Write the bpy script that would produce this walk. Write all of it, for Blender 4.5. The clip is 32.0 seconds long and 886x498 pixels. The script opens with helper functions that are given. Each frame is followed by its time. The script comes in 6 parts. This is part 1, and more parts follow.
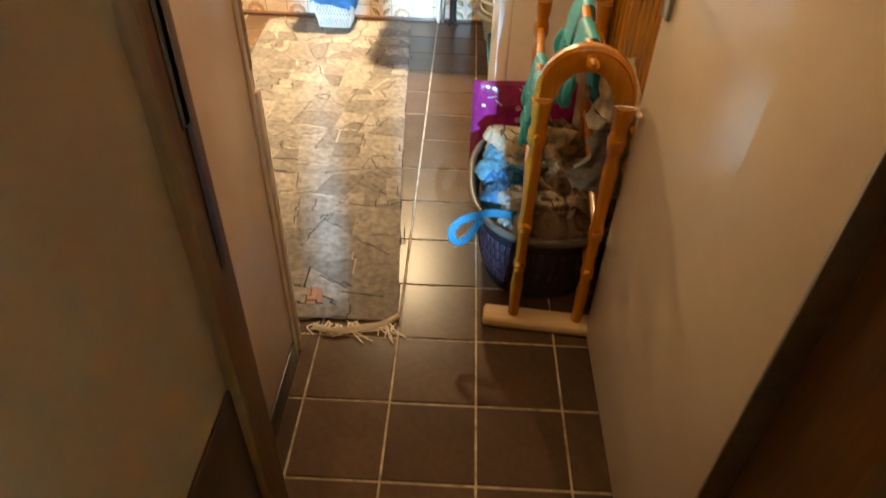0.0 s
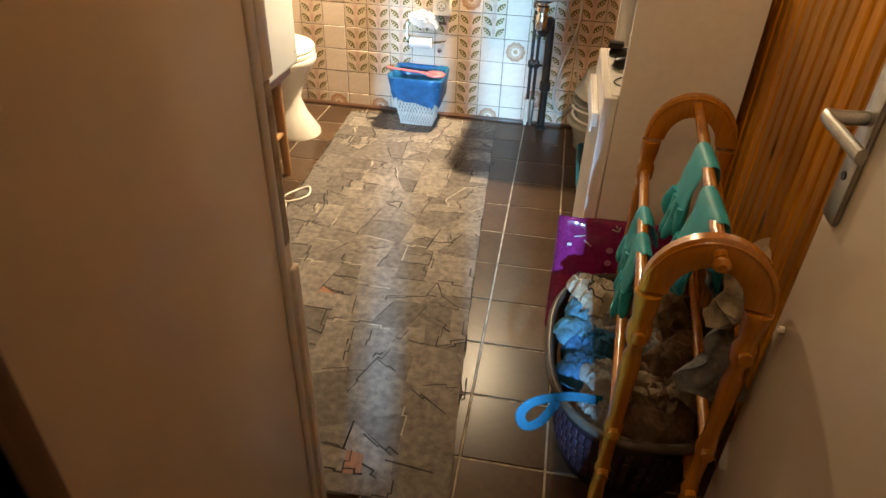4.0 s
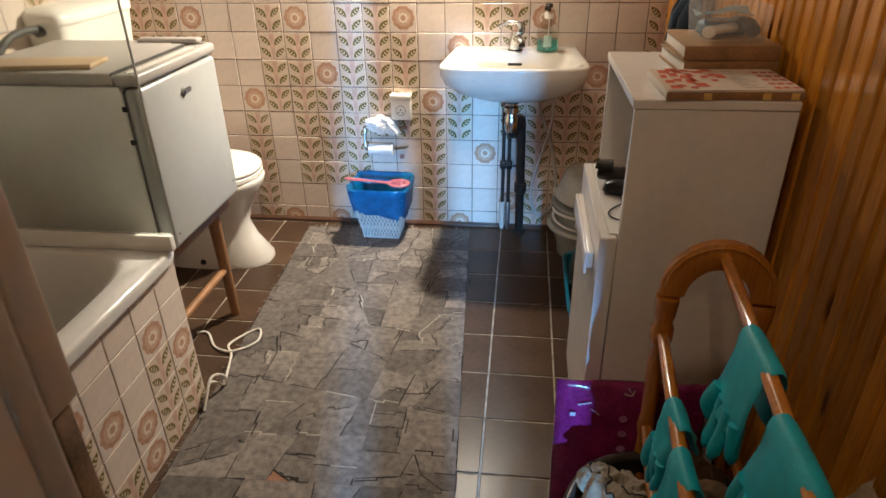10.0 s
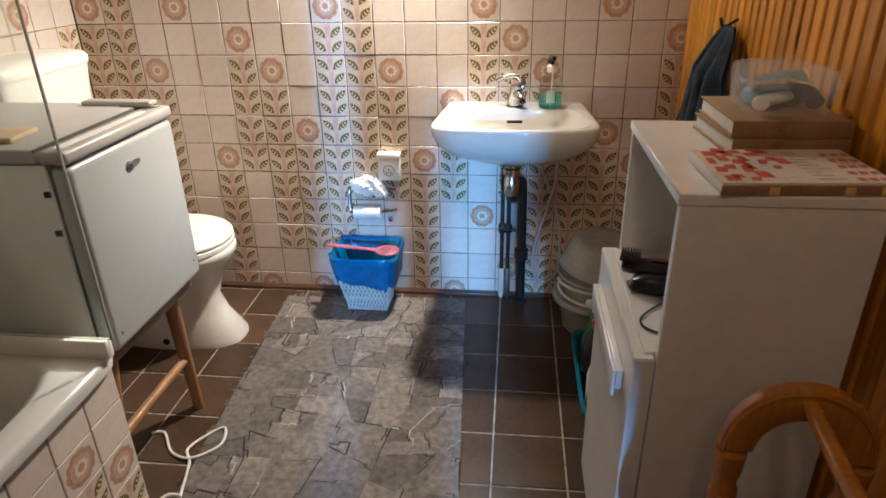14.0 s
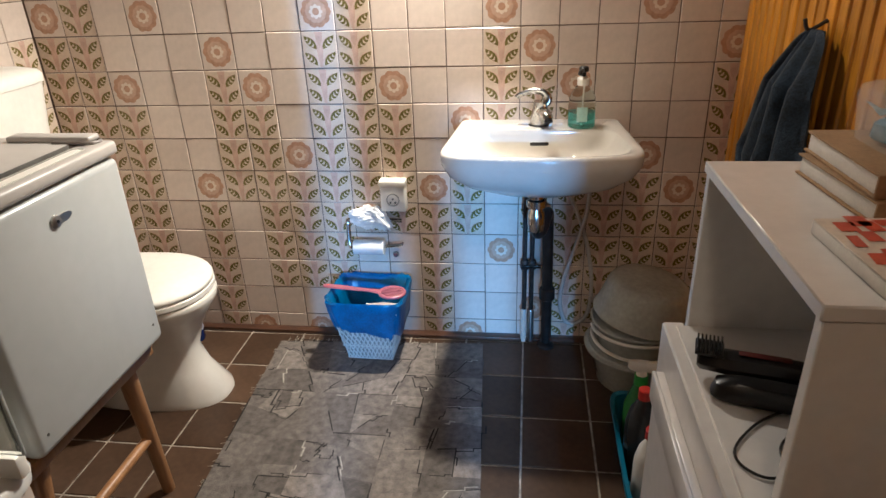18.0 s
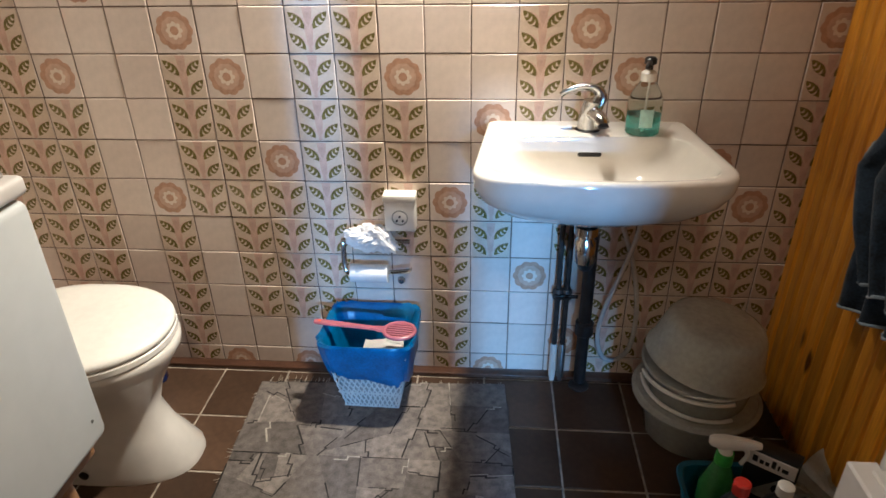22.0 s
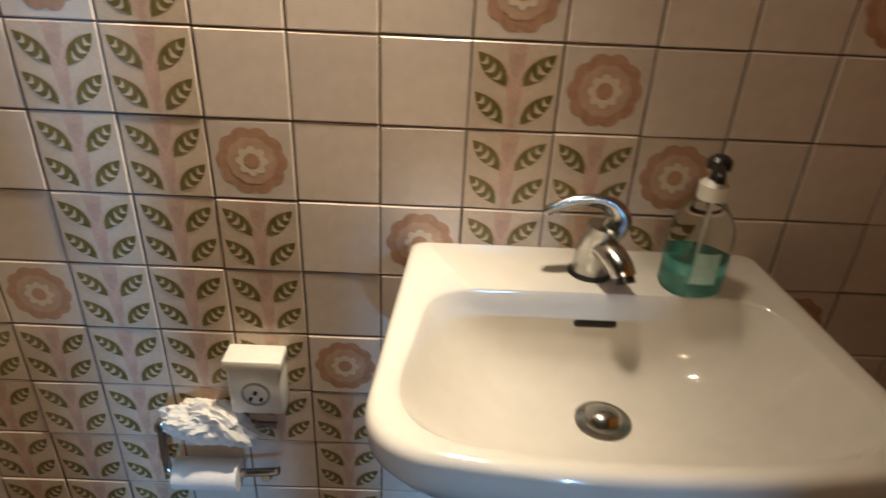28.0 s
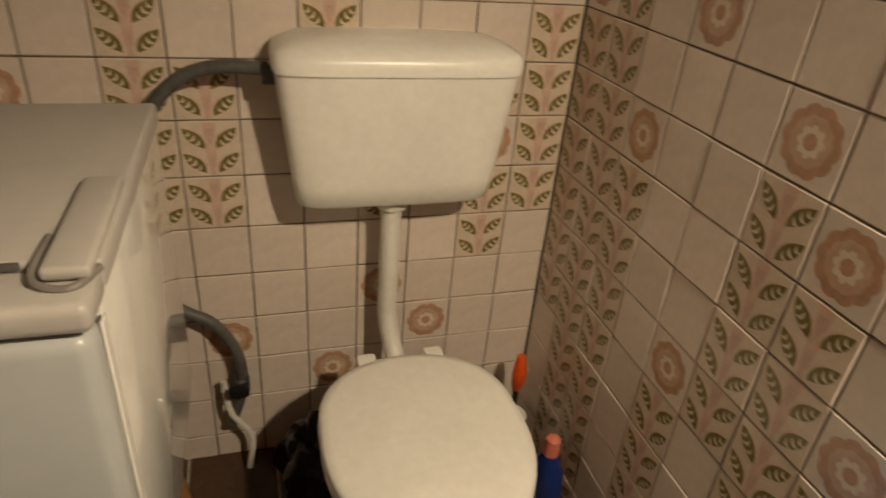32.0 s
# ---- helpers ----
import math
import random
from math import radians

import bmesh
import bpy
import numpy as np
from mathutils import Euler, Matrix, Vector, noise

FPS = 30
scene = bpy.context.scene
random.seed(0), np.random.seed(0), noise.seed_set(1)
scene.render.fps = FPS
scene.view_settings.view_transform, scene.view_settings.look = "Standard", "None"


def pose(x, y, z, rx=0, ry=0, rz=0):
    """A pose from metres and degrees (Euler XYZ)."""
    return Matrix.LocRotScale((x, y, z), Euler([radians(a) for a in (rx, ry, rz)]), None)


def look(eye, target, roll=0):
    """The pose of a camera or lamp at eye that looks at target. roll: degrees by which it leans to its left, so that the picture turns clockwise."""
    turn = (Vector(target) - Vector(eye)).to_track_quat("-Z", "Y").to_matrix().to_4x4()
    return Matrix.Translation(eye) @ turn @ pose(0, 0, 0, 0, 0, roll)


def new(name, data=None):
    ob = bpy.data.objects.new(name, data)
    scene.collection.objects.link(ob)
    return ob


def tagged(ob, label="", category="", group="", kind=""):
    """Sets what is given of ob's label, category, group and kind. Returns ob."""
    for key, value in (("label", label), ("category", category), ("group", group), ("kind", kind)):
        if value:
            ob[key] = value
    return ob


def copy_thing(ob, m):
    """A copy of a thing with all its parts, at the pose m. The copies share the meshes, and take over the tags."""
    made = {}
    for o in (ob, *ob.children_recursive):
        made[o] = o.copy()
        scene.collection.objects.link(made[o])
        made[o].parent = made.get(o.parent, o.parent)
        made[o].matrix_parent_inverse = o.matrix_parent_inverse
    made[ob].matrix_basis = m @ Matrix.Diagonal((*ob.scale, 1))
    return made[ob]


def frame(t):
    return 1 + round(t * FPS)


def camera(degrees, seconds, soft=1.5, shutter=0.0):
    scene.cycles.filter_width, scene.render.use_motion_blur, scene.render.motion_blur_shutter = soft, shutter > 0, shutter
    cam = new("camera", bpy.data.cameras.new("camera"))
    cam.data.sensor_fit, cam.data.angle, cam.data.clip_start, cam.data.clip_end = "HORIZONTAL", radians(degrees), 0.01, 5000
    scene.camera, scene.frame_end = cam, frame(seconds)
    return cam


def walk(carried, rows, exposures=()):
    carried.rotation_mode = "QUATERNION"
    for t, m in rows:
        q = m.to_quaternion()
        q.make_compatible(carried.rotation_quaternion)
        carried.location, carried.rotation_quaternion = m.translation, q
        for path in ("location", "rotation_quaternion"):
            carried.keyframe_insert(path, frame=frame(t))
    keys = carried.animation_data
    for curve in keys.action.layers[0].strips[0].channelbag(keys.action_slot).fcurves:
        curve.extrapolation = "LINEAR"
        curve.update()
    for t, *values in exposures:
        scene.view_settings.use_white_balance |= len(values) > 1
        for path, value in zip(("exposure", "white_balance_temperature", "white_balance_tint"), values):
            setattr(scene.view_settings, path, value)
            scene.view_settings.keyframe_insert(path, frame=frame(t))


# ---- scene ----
cam = camera(69.5, 32.0, shutter=0.6)
PATH = [
    (0, (0.039, 0.216, 1.229), (0.013, 1.756, -0.048), 2.1),
    (0.5, (0.003, 0.235, 1.219), (-0.08, 1.854, 0.048), 2.5),
    (1, (-0.026, 0.257, 1.231), (-0.247, 1.912, 0.129), 1.6),
    (1.5, (-0.029, 0.301, 1.217), (-0.331, 1.959, 0.14), 2.7),
    (2, (-0.021, 0.354, 1.218), (-0.321, 2.002, 0.126), 3.6),
    (2.5, (-0.012, 0.411, 1.213), (-0.31, 2.057, 0.117), 3.5),
    (3, (0.004, 0.465, 1.214), (-0.294, 2.106, 0.11), 3.4),
    (3.5, (0.01, 0.514, 1.239), (-0.27, 2.143, 0.113), 2.9),
    (5.5, (0.019, 0.668, 1.275), (-0.218, 2.327, 0.183), -1.3),
    (6, (0.007, 0.696, 1.275), (-0.165, 2.383, 0.215), -0.2),
    (6.5, (-0.008, 0.731, 1.276), (-0.164, 2.452, 0.269), 0.1),
    (7, (-0.011, 0.759, 1.285), (-0.182, 2.495, 0.306), -0.5),
    (7.5, (-0.02, 0.801, 1.271), (-0.191, 2.532, 0.284), -0.0),
    (8, (-0.018, 0.825, 1.274), (-0.196, 2.55, 0.276), -0.0),
    (8.5, (-0.021, 0.853, 1.273), (-0.2, 2.576, 0.273), -0.2),
    (9, (-0.029, 0.885, 1.28), (-0.206, 2.615, 0.291), -0.1),
    (9.5, (-0.035, 0.926, 1.278), (-0.224, 2.666, 0.311), -0.2),
    (10, (-0.022, 0.97, 1.289), (-0.246, 2.717, 0.341), -1.1),
    (10.5, (-0.013, 1.013, 1.299), (-0.258, 2.767, 0.369), -2.0),
    (11, (-0.005, 1.048, 1.313), (-0.244, 2.809, 0.396), -2.0),
    (11.5, (-0.004, 1.078, 1.309), (-0.246, 2.847, 0.407), -1.0),
    (12, (-0.008, 1.115, 1.298), (-0.25, 2.883, 0.395), -1.1),
    (12.5, (-0.013, 1.15, 1.288), (-0.254, 2.915, 0.38), -1.0),
    (13, (-0.019, 1.189, 1.286), (-0.245, 2.95, 0.366), -1.2),
    (13.5, (-0.037, 1.229, 1.288), (-0.241, 3.006, 0.393), -1.1),
    (14, (-0.058, 1.273, 1.295), (-0.264, 3.071, 0.443), -1.1),
    (14.5, (-0.074, 1.319, 1.299), (-0.263, 3.136, 0.486), -0.6),
    (16.5, (-0.064, 1.51, 1.289), (-0.253, 3.331, 0.486), -2.0),
    (17, (-0.069, 1.555, 1.286), (-0.287, 3.371, 0.477), -2.3),
    (17.5, (-0.08, 1.594, 1.284), (-0.336, 3.394, 0.451), -2.1),
    (18, (-0.09, 1.628, 1.277), (-0.342, 3.42, 0.426), -2.3),
    (18.5, (-0.109, 1.664, 1.278), (-0.341, 3.455, 0.419), -2.1),
    (19, (-0.122, 1.71, 1.275), (-0.316, 3.496, 0.395), -2.2),
    (19.5, (-0.144, 1.759, 1.263), (-0.284, 3.551, 0.388), -0.9),
    (20, (-0.173, 1.821, 1.269), (-0.277, 3.616, 0.394), -0.7),
    (20.5, (-0.2, 1.881, 1.27), (-0.31, 3.666, 0.375), -1.1),
    (21, (-0.221, 1.937, 1.27), (-0.354, 3.719, 0.373), -1.5),
    (21.5, (-0.263, 1.987, 1.269), (-0.387, 3.769, 0.368), -1.7),
    (22, (-0.276, 2.033, 1.264), (-0.427, 3.789, 0.319), -1.1),
    (22.5, (-0.29, 2.092, 1.263), (-0.458, 3.833, 0.294), -1.2),
    (23, (-0.295, 2.15, 1.258), (-0.493, 3.881, 0.275), -1.8),
    (23.5, (-0.288, 2.213, 1.255), (-0.498, 3.947, 0.28), -2.3),
    (24, (-0.297, 2.292, 1.267), (-0.412, 4.03, 0.284), -1.6),
    (24.5, (-0.283, 2.359, 1.264), (-0.299, 4.094, 0.269), 0.0),
    (25, (-0.264, 2.437, 1.268), (-0.231, 4.163, 0.259), 1.1),
    (25.5, (-0.243, 2.493, 1.259), (-0.165, 4.198, 0.218), 0.8),
    (27.5, (-0.238, 2.746, 1.211), (-0.122, 4.469, 0.201), 2.3),
    (28, (-0.259, 2.811, 1.208), (-0.23, 4.566, 0.249), 2.8),
    (28.5, (-0.296, 2.866, 1.216), (-0.458, 4.604, 0.24), 3.6),
    (29, (-0.34, 2.904, 1.224), (-0.749, 4.59, 0.231), 4.1),
    (29.5, (-0.388, 2.927, 1.221), (-1.089, 4.516, 0.229), 4.7),
    (30, (-0.418, 2.946, 1.219), (-1.469, 4.318, 0.212), 3.9),
    (30.5, (-0.44, 2.945, 1.22), (-1.699, 4.119, 0.203), 5.4),
    (31, (-0.458, 2.95, 1.228), (-1.898, 3.904, 0.219), 5.4),
    (31.5, (-0.468, 2.948, 1.231), (-2.026, 3.709, 0.235), 6.0),
    (32, (-0.473, 2.945, 1.241), (-2.128, 3.498, 0.264), 5.1),
]
walk(cam, [(t, look(eye, target, roll)) for t, eye, target, roll in PATH], exposures=[(0, 1.95, 9900, 10), (2, 1.52, 9600, 10), (6, 0.80, 7700, 10), (9, 0.45, 6550, 10), (14, 0.14, 5800, 10), (18, -0.04, 5800, 10), (23, -0.24, 6000, 10), (25, -0.52, 6400, 10), (28, -1.18, 6900, 10), (29, -1.48, 6800, 10), (30, -1.3, 6000, 10), (31, -1.2, 6600, 10), (32, -1.3, 7500, 10)])

# ---------------------------------------------------------------- light
world = bpy.data.worlds.new("world")
scene.world = world
world.use_nodes = True
world.node_tree.nodes["Background"].inputs[0].default_value = (0.55, 0.7, 1.0, 1)
world.node_tree.nodes["Background"].inputs[1].default_value = 0.06


def lamp(name, kind, m, energy, colour, size, size_y=None):
    d = bpy.data.lights.new(name, kind)
    d.energy, d.color = energy, colour
    if kind == "AREA":
        d.shape, d.size, d.size_y = "RECTANGLE", size, size_y or size
    else:
        d.shadow_soft_size = size
    ob = new(name, d)
    ob.matrix_world = m
    return ob


# shaded mirror lamp over the wash basin, a ceiling spot, daylight from the hall window, and two unseen fills
bulb = lamp("mirror_bulb", "SPOT", look((-0.22, 3.515, 1.75), (0.12, 2.70, 0.85)), 27, (1.0, 0.87, 0.69), 0.045)
bulb.data.spot_size, bulb.data.spot_blend = radians(156), 1.0
spot = lamp("mirror_spot", "SPOT", look((-0.22, 3.515, 1.76), (-1.20, 3.18, 0.2)), 178, (1.0, 0.88, 0.70), 0.035)
spot.data.spot_size, spot.data.spot_blend = radians(107), 1.0
# fill spot with no lamp of its own, added to brighten cabinet, bath and pine
near = lamp("near_room_fill", "SPOT", look((-0.02, 1.36, 2.30), (0.10, 2.20, 0.75)), 11.0, (1.0, 0.76, 0.52), 0.06)
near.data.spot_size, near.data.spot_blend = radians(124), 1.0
ceil = lamp("ceiling_spot", "SPOT", look((-0.24, 1.62, 2.34), (-0.78, 3.6, 0.80)), 48, (1.0, 0.80, 0.60), 0.06)
ceil.data.spot_size, ceil.data.spot_blend = radians(62), 1.0
# added point fill in the hall, lifting the door and the floor before it
lamp("hall_fill", "POINT", pose(-0.20, 0.16, 2.30), 12.0, (1.0, 0.66, 0.38), 0.06)
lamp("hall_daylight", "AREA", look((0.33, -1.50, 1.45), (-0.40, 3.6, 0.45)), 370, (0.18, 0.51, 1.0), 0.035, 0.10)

# ---------------------------------------------------------------- materials


def mat(name, colour, rough=0.5, metal=0.0, vary=0.12, scale=14.0, bump=0.0, bscale=120.0, second=None, coat=0.0, trans=0.0,
        sheen=0.0, per_object=0.0, stretch=(1, 1, 1), ior=1.45):
    """A surface with mottling at two scales, fine relief and, where asked, a tint of its own for each object."""
    m = bpy.data.materials.new(name)
    m.use_nodes = True
    t = m.node_tree
    n, l = t.nodes, t.links
    b = n["Principled BSDF"]
    co = n.new("ShaderNodeTexCoord")
    mp = n.new("ShaderNodeMapping")
    mp.inputs["Scale"].default_value = stretch
    l.new(co.outputs["Object"], mp.inputs[0])
    big, small = n.new("ShaderNodeTexNoise"), n.new("ShaderNodeTexNoise")
    big.inputs["Scale"].default_value, small.inputs["Scale"].default_value = scale, scale * 9
    big.inputs["Detail"].default_value = small.inputs["Detail"].default_value = 5
    for k in (big, small):
        l.new(mp.outputs[0], k.inputs["Vector"])
    add = n.new("ShaderNodeMix")
    add.data_type, add.blend_type = "RGBA", "MIX"
    add.inputs[0].default_value = 0.4
    l.new(big.outputs["Fac"], add.inputs[6])
    l.new(small.outputs["Fac"], add.inputs[7])
    ramp = n.new("ShaderNodeValToRGB")
    c2 = second or tuple(max(0, c * (1 - 2.4 * vary)) for c in colour)
    c1 = colour if second else tuple(min(1, c * (1 + vary)) for c in colour)
    ramp.color_ramp.elements[0].position, ramp.color_ramp.elements[1].position = 0.32, 0.66
    ramp.color_ramp.elements[0].color, ramp.color_ramp.elements[1].color = (*c2, 1), (*c1, 1)
    l.new(add.outputs[2], ramp.inputs[0])
    out = ramp.outputs[0]
    if per_object:
        oi, hs = n.new("ShaderNodeObjectInfo"), n.new("ShaderNodeHueSaturation")
        mr = n.new("ShaderNodeMapRange")
        mr.inputs[3].default_value, mr.inputs[4].default_value = 1 - per_object, 1 + per_object
        l.new(oi.outputs["Random"], mr.inputs[0])
        l.new(mr.outputs[0], hs.inputs["Value"])
        l.new(out, hs.inputs["Color"])
        out = hs.outputs[0]
    l.new(out, b.inputs["Base Color"])
    rr = n.new("ShaderNodeMapRange")
    rr.inputs[3].default_value, rr.inputs[4].default_value = max(0.02, rough * (0.8 if bump > 0.04 else 0.96)), min(1, rough * (1.25 if bump > 0.04 else 1.05))
    l.new(small.outputs["Fac"], rr.inputs[0])
    l.new(rr.outputs[0], b.inputs["Roughness"])
    b.inputs["Metallic"].default_value, b.inputs["IOR"].default_value = metal, ior
    b.inputs["Coat Weight"].default_value, b.inputs["Transmission Weight"].default_value = coat, trans
    b.inputs["Sheen Weight"].default_value = sheen
    if bump:
        bn, bt = n.new("ShaderNodeBump"), n.new("ShaderNodeTexNoise")
        bt.inputs["Scale"].default_value, bt.inputs["Detail"].default_value = bscale, 4
        l.new(mp.outputs[0], bt.inputs["Vector"])
        bn.inputs["Strength"].default_value, bn.inputs["Distance"].default_value = bump, 0.002
        l.new(bt.outputs["Fac"], bn.inputs["Height"])
        l.new(bn.outputs[0], b.inputs["Normal"])
    return m


def wood(name, dark, light, rough=0.35, along=2, scale=9.0, per_object=0.12, coat=0.2, knots=False):
    """Varnished timber with grain along one axis."""
    m = mat(name, light, rough, second=dark, scale=scale, bump=0.12, bscale=60, coat=coat, per_object=per_object,
            stretch=tuple(0.12 if a == along else 2.2 for a in range(3)))
    if knots:
        t = m.node_tree
        n, l = t.nodes, t.links
        v, r, mx, oi = n.new("ShaderNodeTexVoronoi"), n.new("ShaderNodeValToRGB"), n.new("ShaderNodeMix"), n.new("ShaderNodeObjectInfo")
        mp, co, ad = n.new("ShaderNodeMapping"), n.new("ShaderNodeTexCoord"), n.new("ShaderNodeVectorMath")
        mp.inputs["Scale"].default_value = (0.01, 13, 3.0)
        ml = n.new("ShaderNodeMath")
        ml.operation = "MULTIPLY"
        ml.inputs[1].default_value = 40
        l.new(oi.outputs["Random"], ml.inputs[0])
        l.new(co.outputs["Object"], ad.inputs[0])
        l.new(ml.outputs[0], ad.inputs[1])
        l.new(ad.outputs[0], mp.inputs[0])
        l.new(mp.outputs[0], v.inputs["Vector"])
        v.inputs["Scale"].default_value = 1.0
        r.color_ramp.elements[0].position, r.color_ramp.elements[1].position = 0.075, 0.135
        r.color_ramp.elements[0].color, r.color_ramp.elements[1].color = (1, 1, 1, 1), (0, 0, 0, 1)
        l.new(v.outputs["Distance"], r.inputs[0])
        mx.data_type = "RGBA"
        b = n["Principled BSDF"]
        src = b.inputs["Base Color"].links[0].from_socket
        l.new(r.outputs[0], mx.inputs[0])
        l.new(src, mx.inputs[6])
        mx.inputs[7].default_value = (dark[0] * 0.25, dark[1] * 0.2, dark[2] * 0.2, 1)
        l.new(mx.outputs[2], b.inputs["Base Color"])
    return m


def clear(name, colour, rough=0.02, ior=1.45):
    m = bpy.data.materials.new(name)
    m.use_nodes = True
    b = m.node_tree.nodes["Principled BSDF"]
    b.inputs["Base Color"].default_value = (*colour, 1)
    b.inputs["Roughness"].default_value, b.inputs["IOR"].default_value = rough, ior
    b.inputs["Transmission Weight"].default_value = 1
    return m


PLASTER = mat("cream_wall_paint", (0.68, 0.57, 0.47), 0.24, vary=0.03, scale=1.6, bump=0.02, bscale=12)
DOORPAINT = mat("cream_gloss_paint", (0.70, 0.61, 0.51), 0.28, vary=0.025, scale=1.6)
# hall walls' shade is put into this tan, darker than the cream paint
HALLP = mat("hall_wall_shade_tan", (0.235, 0.165, 0.092), 0.55, vary=0.08, scale=2.5, bump=0.08, bscale=22)
# unseen ceiling, its colour kept dark to cut bounced light
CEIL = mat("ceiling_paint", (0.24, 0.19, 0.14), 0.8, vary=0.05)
GROUT = mat("floor_grout", (0.40, 0.34, 0.27), 0.85, vary=0.3, scale=30)
WGROUT = mat("wall_grout", (0.17, 0.12, 0.09), 0.9, vary=0.3, scale=20)
FTILE = mat("dark_brown_floor_tile", (0.072, 0.042, 0.026), 0.28, vary=0.14, scale=6, bump=0.0, bscale=45, per_object=0.25, ior=1.28)
GLAZE = mat("cream_pink_wall_tile", (0.66, 0.56, 0.48), 0.16, vary=0.05, scale=7, bump=0.05, bscale=18, per_object=0.05)
STEM2 = mat("pale_salmon_print", (0.63, 0.445, 0.36), 0.18, vary=0.06, scale=40)
LEAFG = mat("olive_leaf_print", (0.190, 0.150, 0.048), 0.18, vary=0.2, scale=60)
CREAM = mat("cream_print", (0.70, 0.58, 0.46), 0.18, vary=0.06)
STEMP = mat("salmon_stem_print", (0.59, 0.40, 0.315), 0.18, vary=0.1, scale=40)
TAN = mat("tan_print_ground", (0.630, 0.510, 0.395), 0.16, vary=0.07, scale=25, bump=0.05, bscale=18)
ROSE = mat("rose_flower_print", (0.475, 0.275, 0.18), 0.18, vary=0.12, scale=60)
ROSE2 = mat("pale_rose_print", (0.56, 0.37, 0.265), 0.18, vary=0.1, scale=60)
PINE = wood("varnished_pine_board", (0.34, 0.115, 0.007), (0.72, 0.32, 0.024), 0.30, 2, scale=14.0, per_object=0.30, knots=True)
PINE.node_tree.nodes["Color Ramp"].color_ramp.elements[0].position, PINE.node_tree.nodes["Color Ramp"].color_ramp.elements[1].position = 0.36, 0.62
RACKW = wood("honey_varnished_wood", (0.31, 0.108, 0.012), (0.49, 0.190, 0.022), 0.25, 2, per_object=0.05, coat=0.5)
STOOLW = wood("worn_beech_leg", (0.19, 0.085, 0.03), (0.34, 0.17, 0.07), 0.4, 2)
FRAMEW = wood("bare_door_frame_wood", (0.040, 0.017, 0.004), (0.165, 0.070, 0.016), 0.45, 2, coat=0.0)
PALEW = wood("pale_rack_foot_wood", (0.45, 0.30, 0.17), (0.62, 0.46, 0.30), 0.5, 0, coat=0.0)
CERAM = mat("white_ceramic", (0.67, 0.637, 0.575), 0.09, vary=0.03, scale=4, coat=0.3)
ENAMEL = mat("white_tub_enamel", (0.65, 0.635, 0.60), 0.12, vary=0.03, scale=4, coat=0.3)
PLASTW = mat("white_plastic", (0.80, 0.77, 0.70), 0.30, vary=0.04, scale=6, bump=0.03)
FRIDGES = mat("glossy_white_fridge_side", (0.72, 0.70, 0.65), 0.05, vary=0.04, scale=5, coat=0.5)
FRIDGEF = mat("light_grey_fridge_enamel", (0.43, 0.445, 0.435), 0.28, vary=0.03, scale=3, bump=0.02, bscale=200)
LAMI = mat("white_laminate", (0.81, 0.79, 0.765), 0.24, vary=0.04, scale=5, bump=0.03, bscale=200)
CHROME = mat("worn_chrome", (0.52, 0.51, 0.49), 0.18, 1.0, vary=0.1, scale=40)
ALU = mat("brushed_aluminium", (0.44, 0.43, 0.41), 0.33, 1.0, vary=0.1, scale=40)
BLACKP = mat("black_plastic", (0.012, 0.011, 0.011), 0.3, vary=0.2)
BLUEBAG = mat("blue_bin_liner", (0.002, 0.112, 0.275), 0.30, vary=0.2, scale=18, bump=0.5, bscale=35)
# dimmer light on the fridge top is put into its colour
FRIDGET = mat("fridge_top_shade_beige", (0.44, 0.41, 0.375), 0.35, vary=0.05, scale=5)
BINP = mat("pale_grey_bin_plastic", (0.58, 0.57, 0.53), 0.4, vary=0.08)
PINKP = mat("dusty_pink_plastic", (0.36, 0.105, 0.125), 0.35, vary=0.06)
GREYTUB = mat("grey_translucent_plastic", (0.40, 0.40, 0.35), 0.16, vary=0.10, scale=8)
TURQ = mat("turquoise_glove_rubber", (0.004, 0.36, 0.45), 0.5, vary=0.12, scale=20, bump=0.4, bscale=50)
TEALP = mat("teal_crate_plastic", (0.008, 0.15, 0.25), 0.35, vary=0.1)
DENIM = mat("dark_blue_towel", (0.040, 0.068, 0.108), 0.95, vary=0.35, scale=22, bump=0.8, bscale=220, sheen=0.3)
BASKETP = mat("dark_laundry_basket_plastic", (0.014, 0.011, 0.017), 0.35, vary=0.2)
PURPLE = mat("purple_foil_bag", (0.24, 0.016, 0.110), 0.14, vary=0.25, scale=14, bump=0.25, bscale=16, coat=0.6)
KRAFT = mat("cardboard_brown", (0.40, 0.25, 0.13), 0.7, vary=0.12, scale=20)
KRAFT2 = mat("dark_book_spine", (0.33, 0.185, 0.085), 0.55, vary=0.15, scale=20)
PAPER = mat("white_paper", (0.78, 0.75, 0.70), 0.8, vary=0.05, scale=30, bump=0.3, bscale=60)
REDINK = mat("red_print", (0.62, 0.10, 0.05), 0.4, vary=0.1, scale=50)
COVER = mat("glossy_magazine_cover", (0.76, 0.68, 0.58), 0.3, vary=0.1, scale=12)
GREYINK = mat("grey_print", (0.48, 0.44, 0.40), 0.4, vary=0.15, scale=50)
YELLOW = mat("yellow_sticker", (0.75, 0.52, 0.16), 0.5)
CLEARP = mat("clear_plastic_box", (0.80, 0.82, 0.84), 0.10, vary=0.03)
CLEARP.node_tree.nodes["Principled BSDF"].inputs["Alpha"].default_value = 0.25
GLASS = clear("greenish_shower_glass", (0.84, 0.88, 0.85), 0.05, 1.3)
BOTTLE = clear("clear_bottle_plastic", (0.97, 0.99, 0.98), 0.03, 1.08)
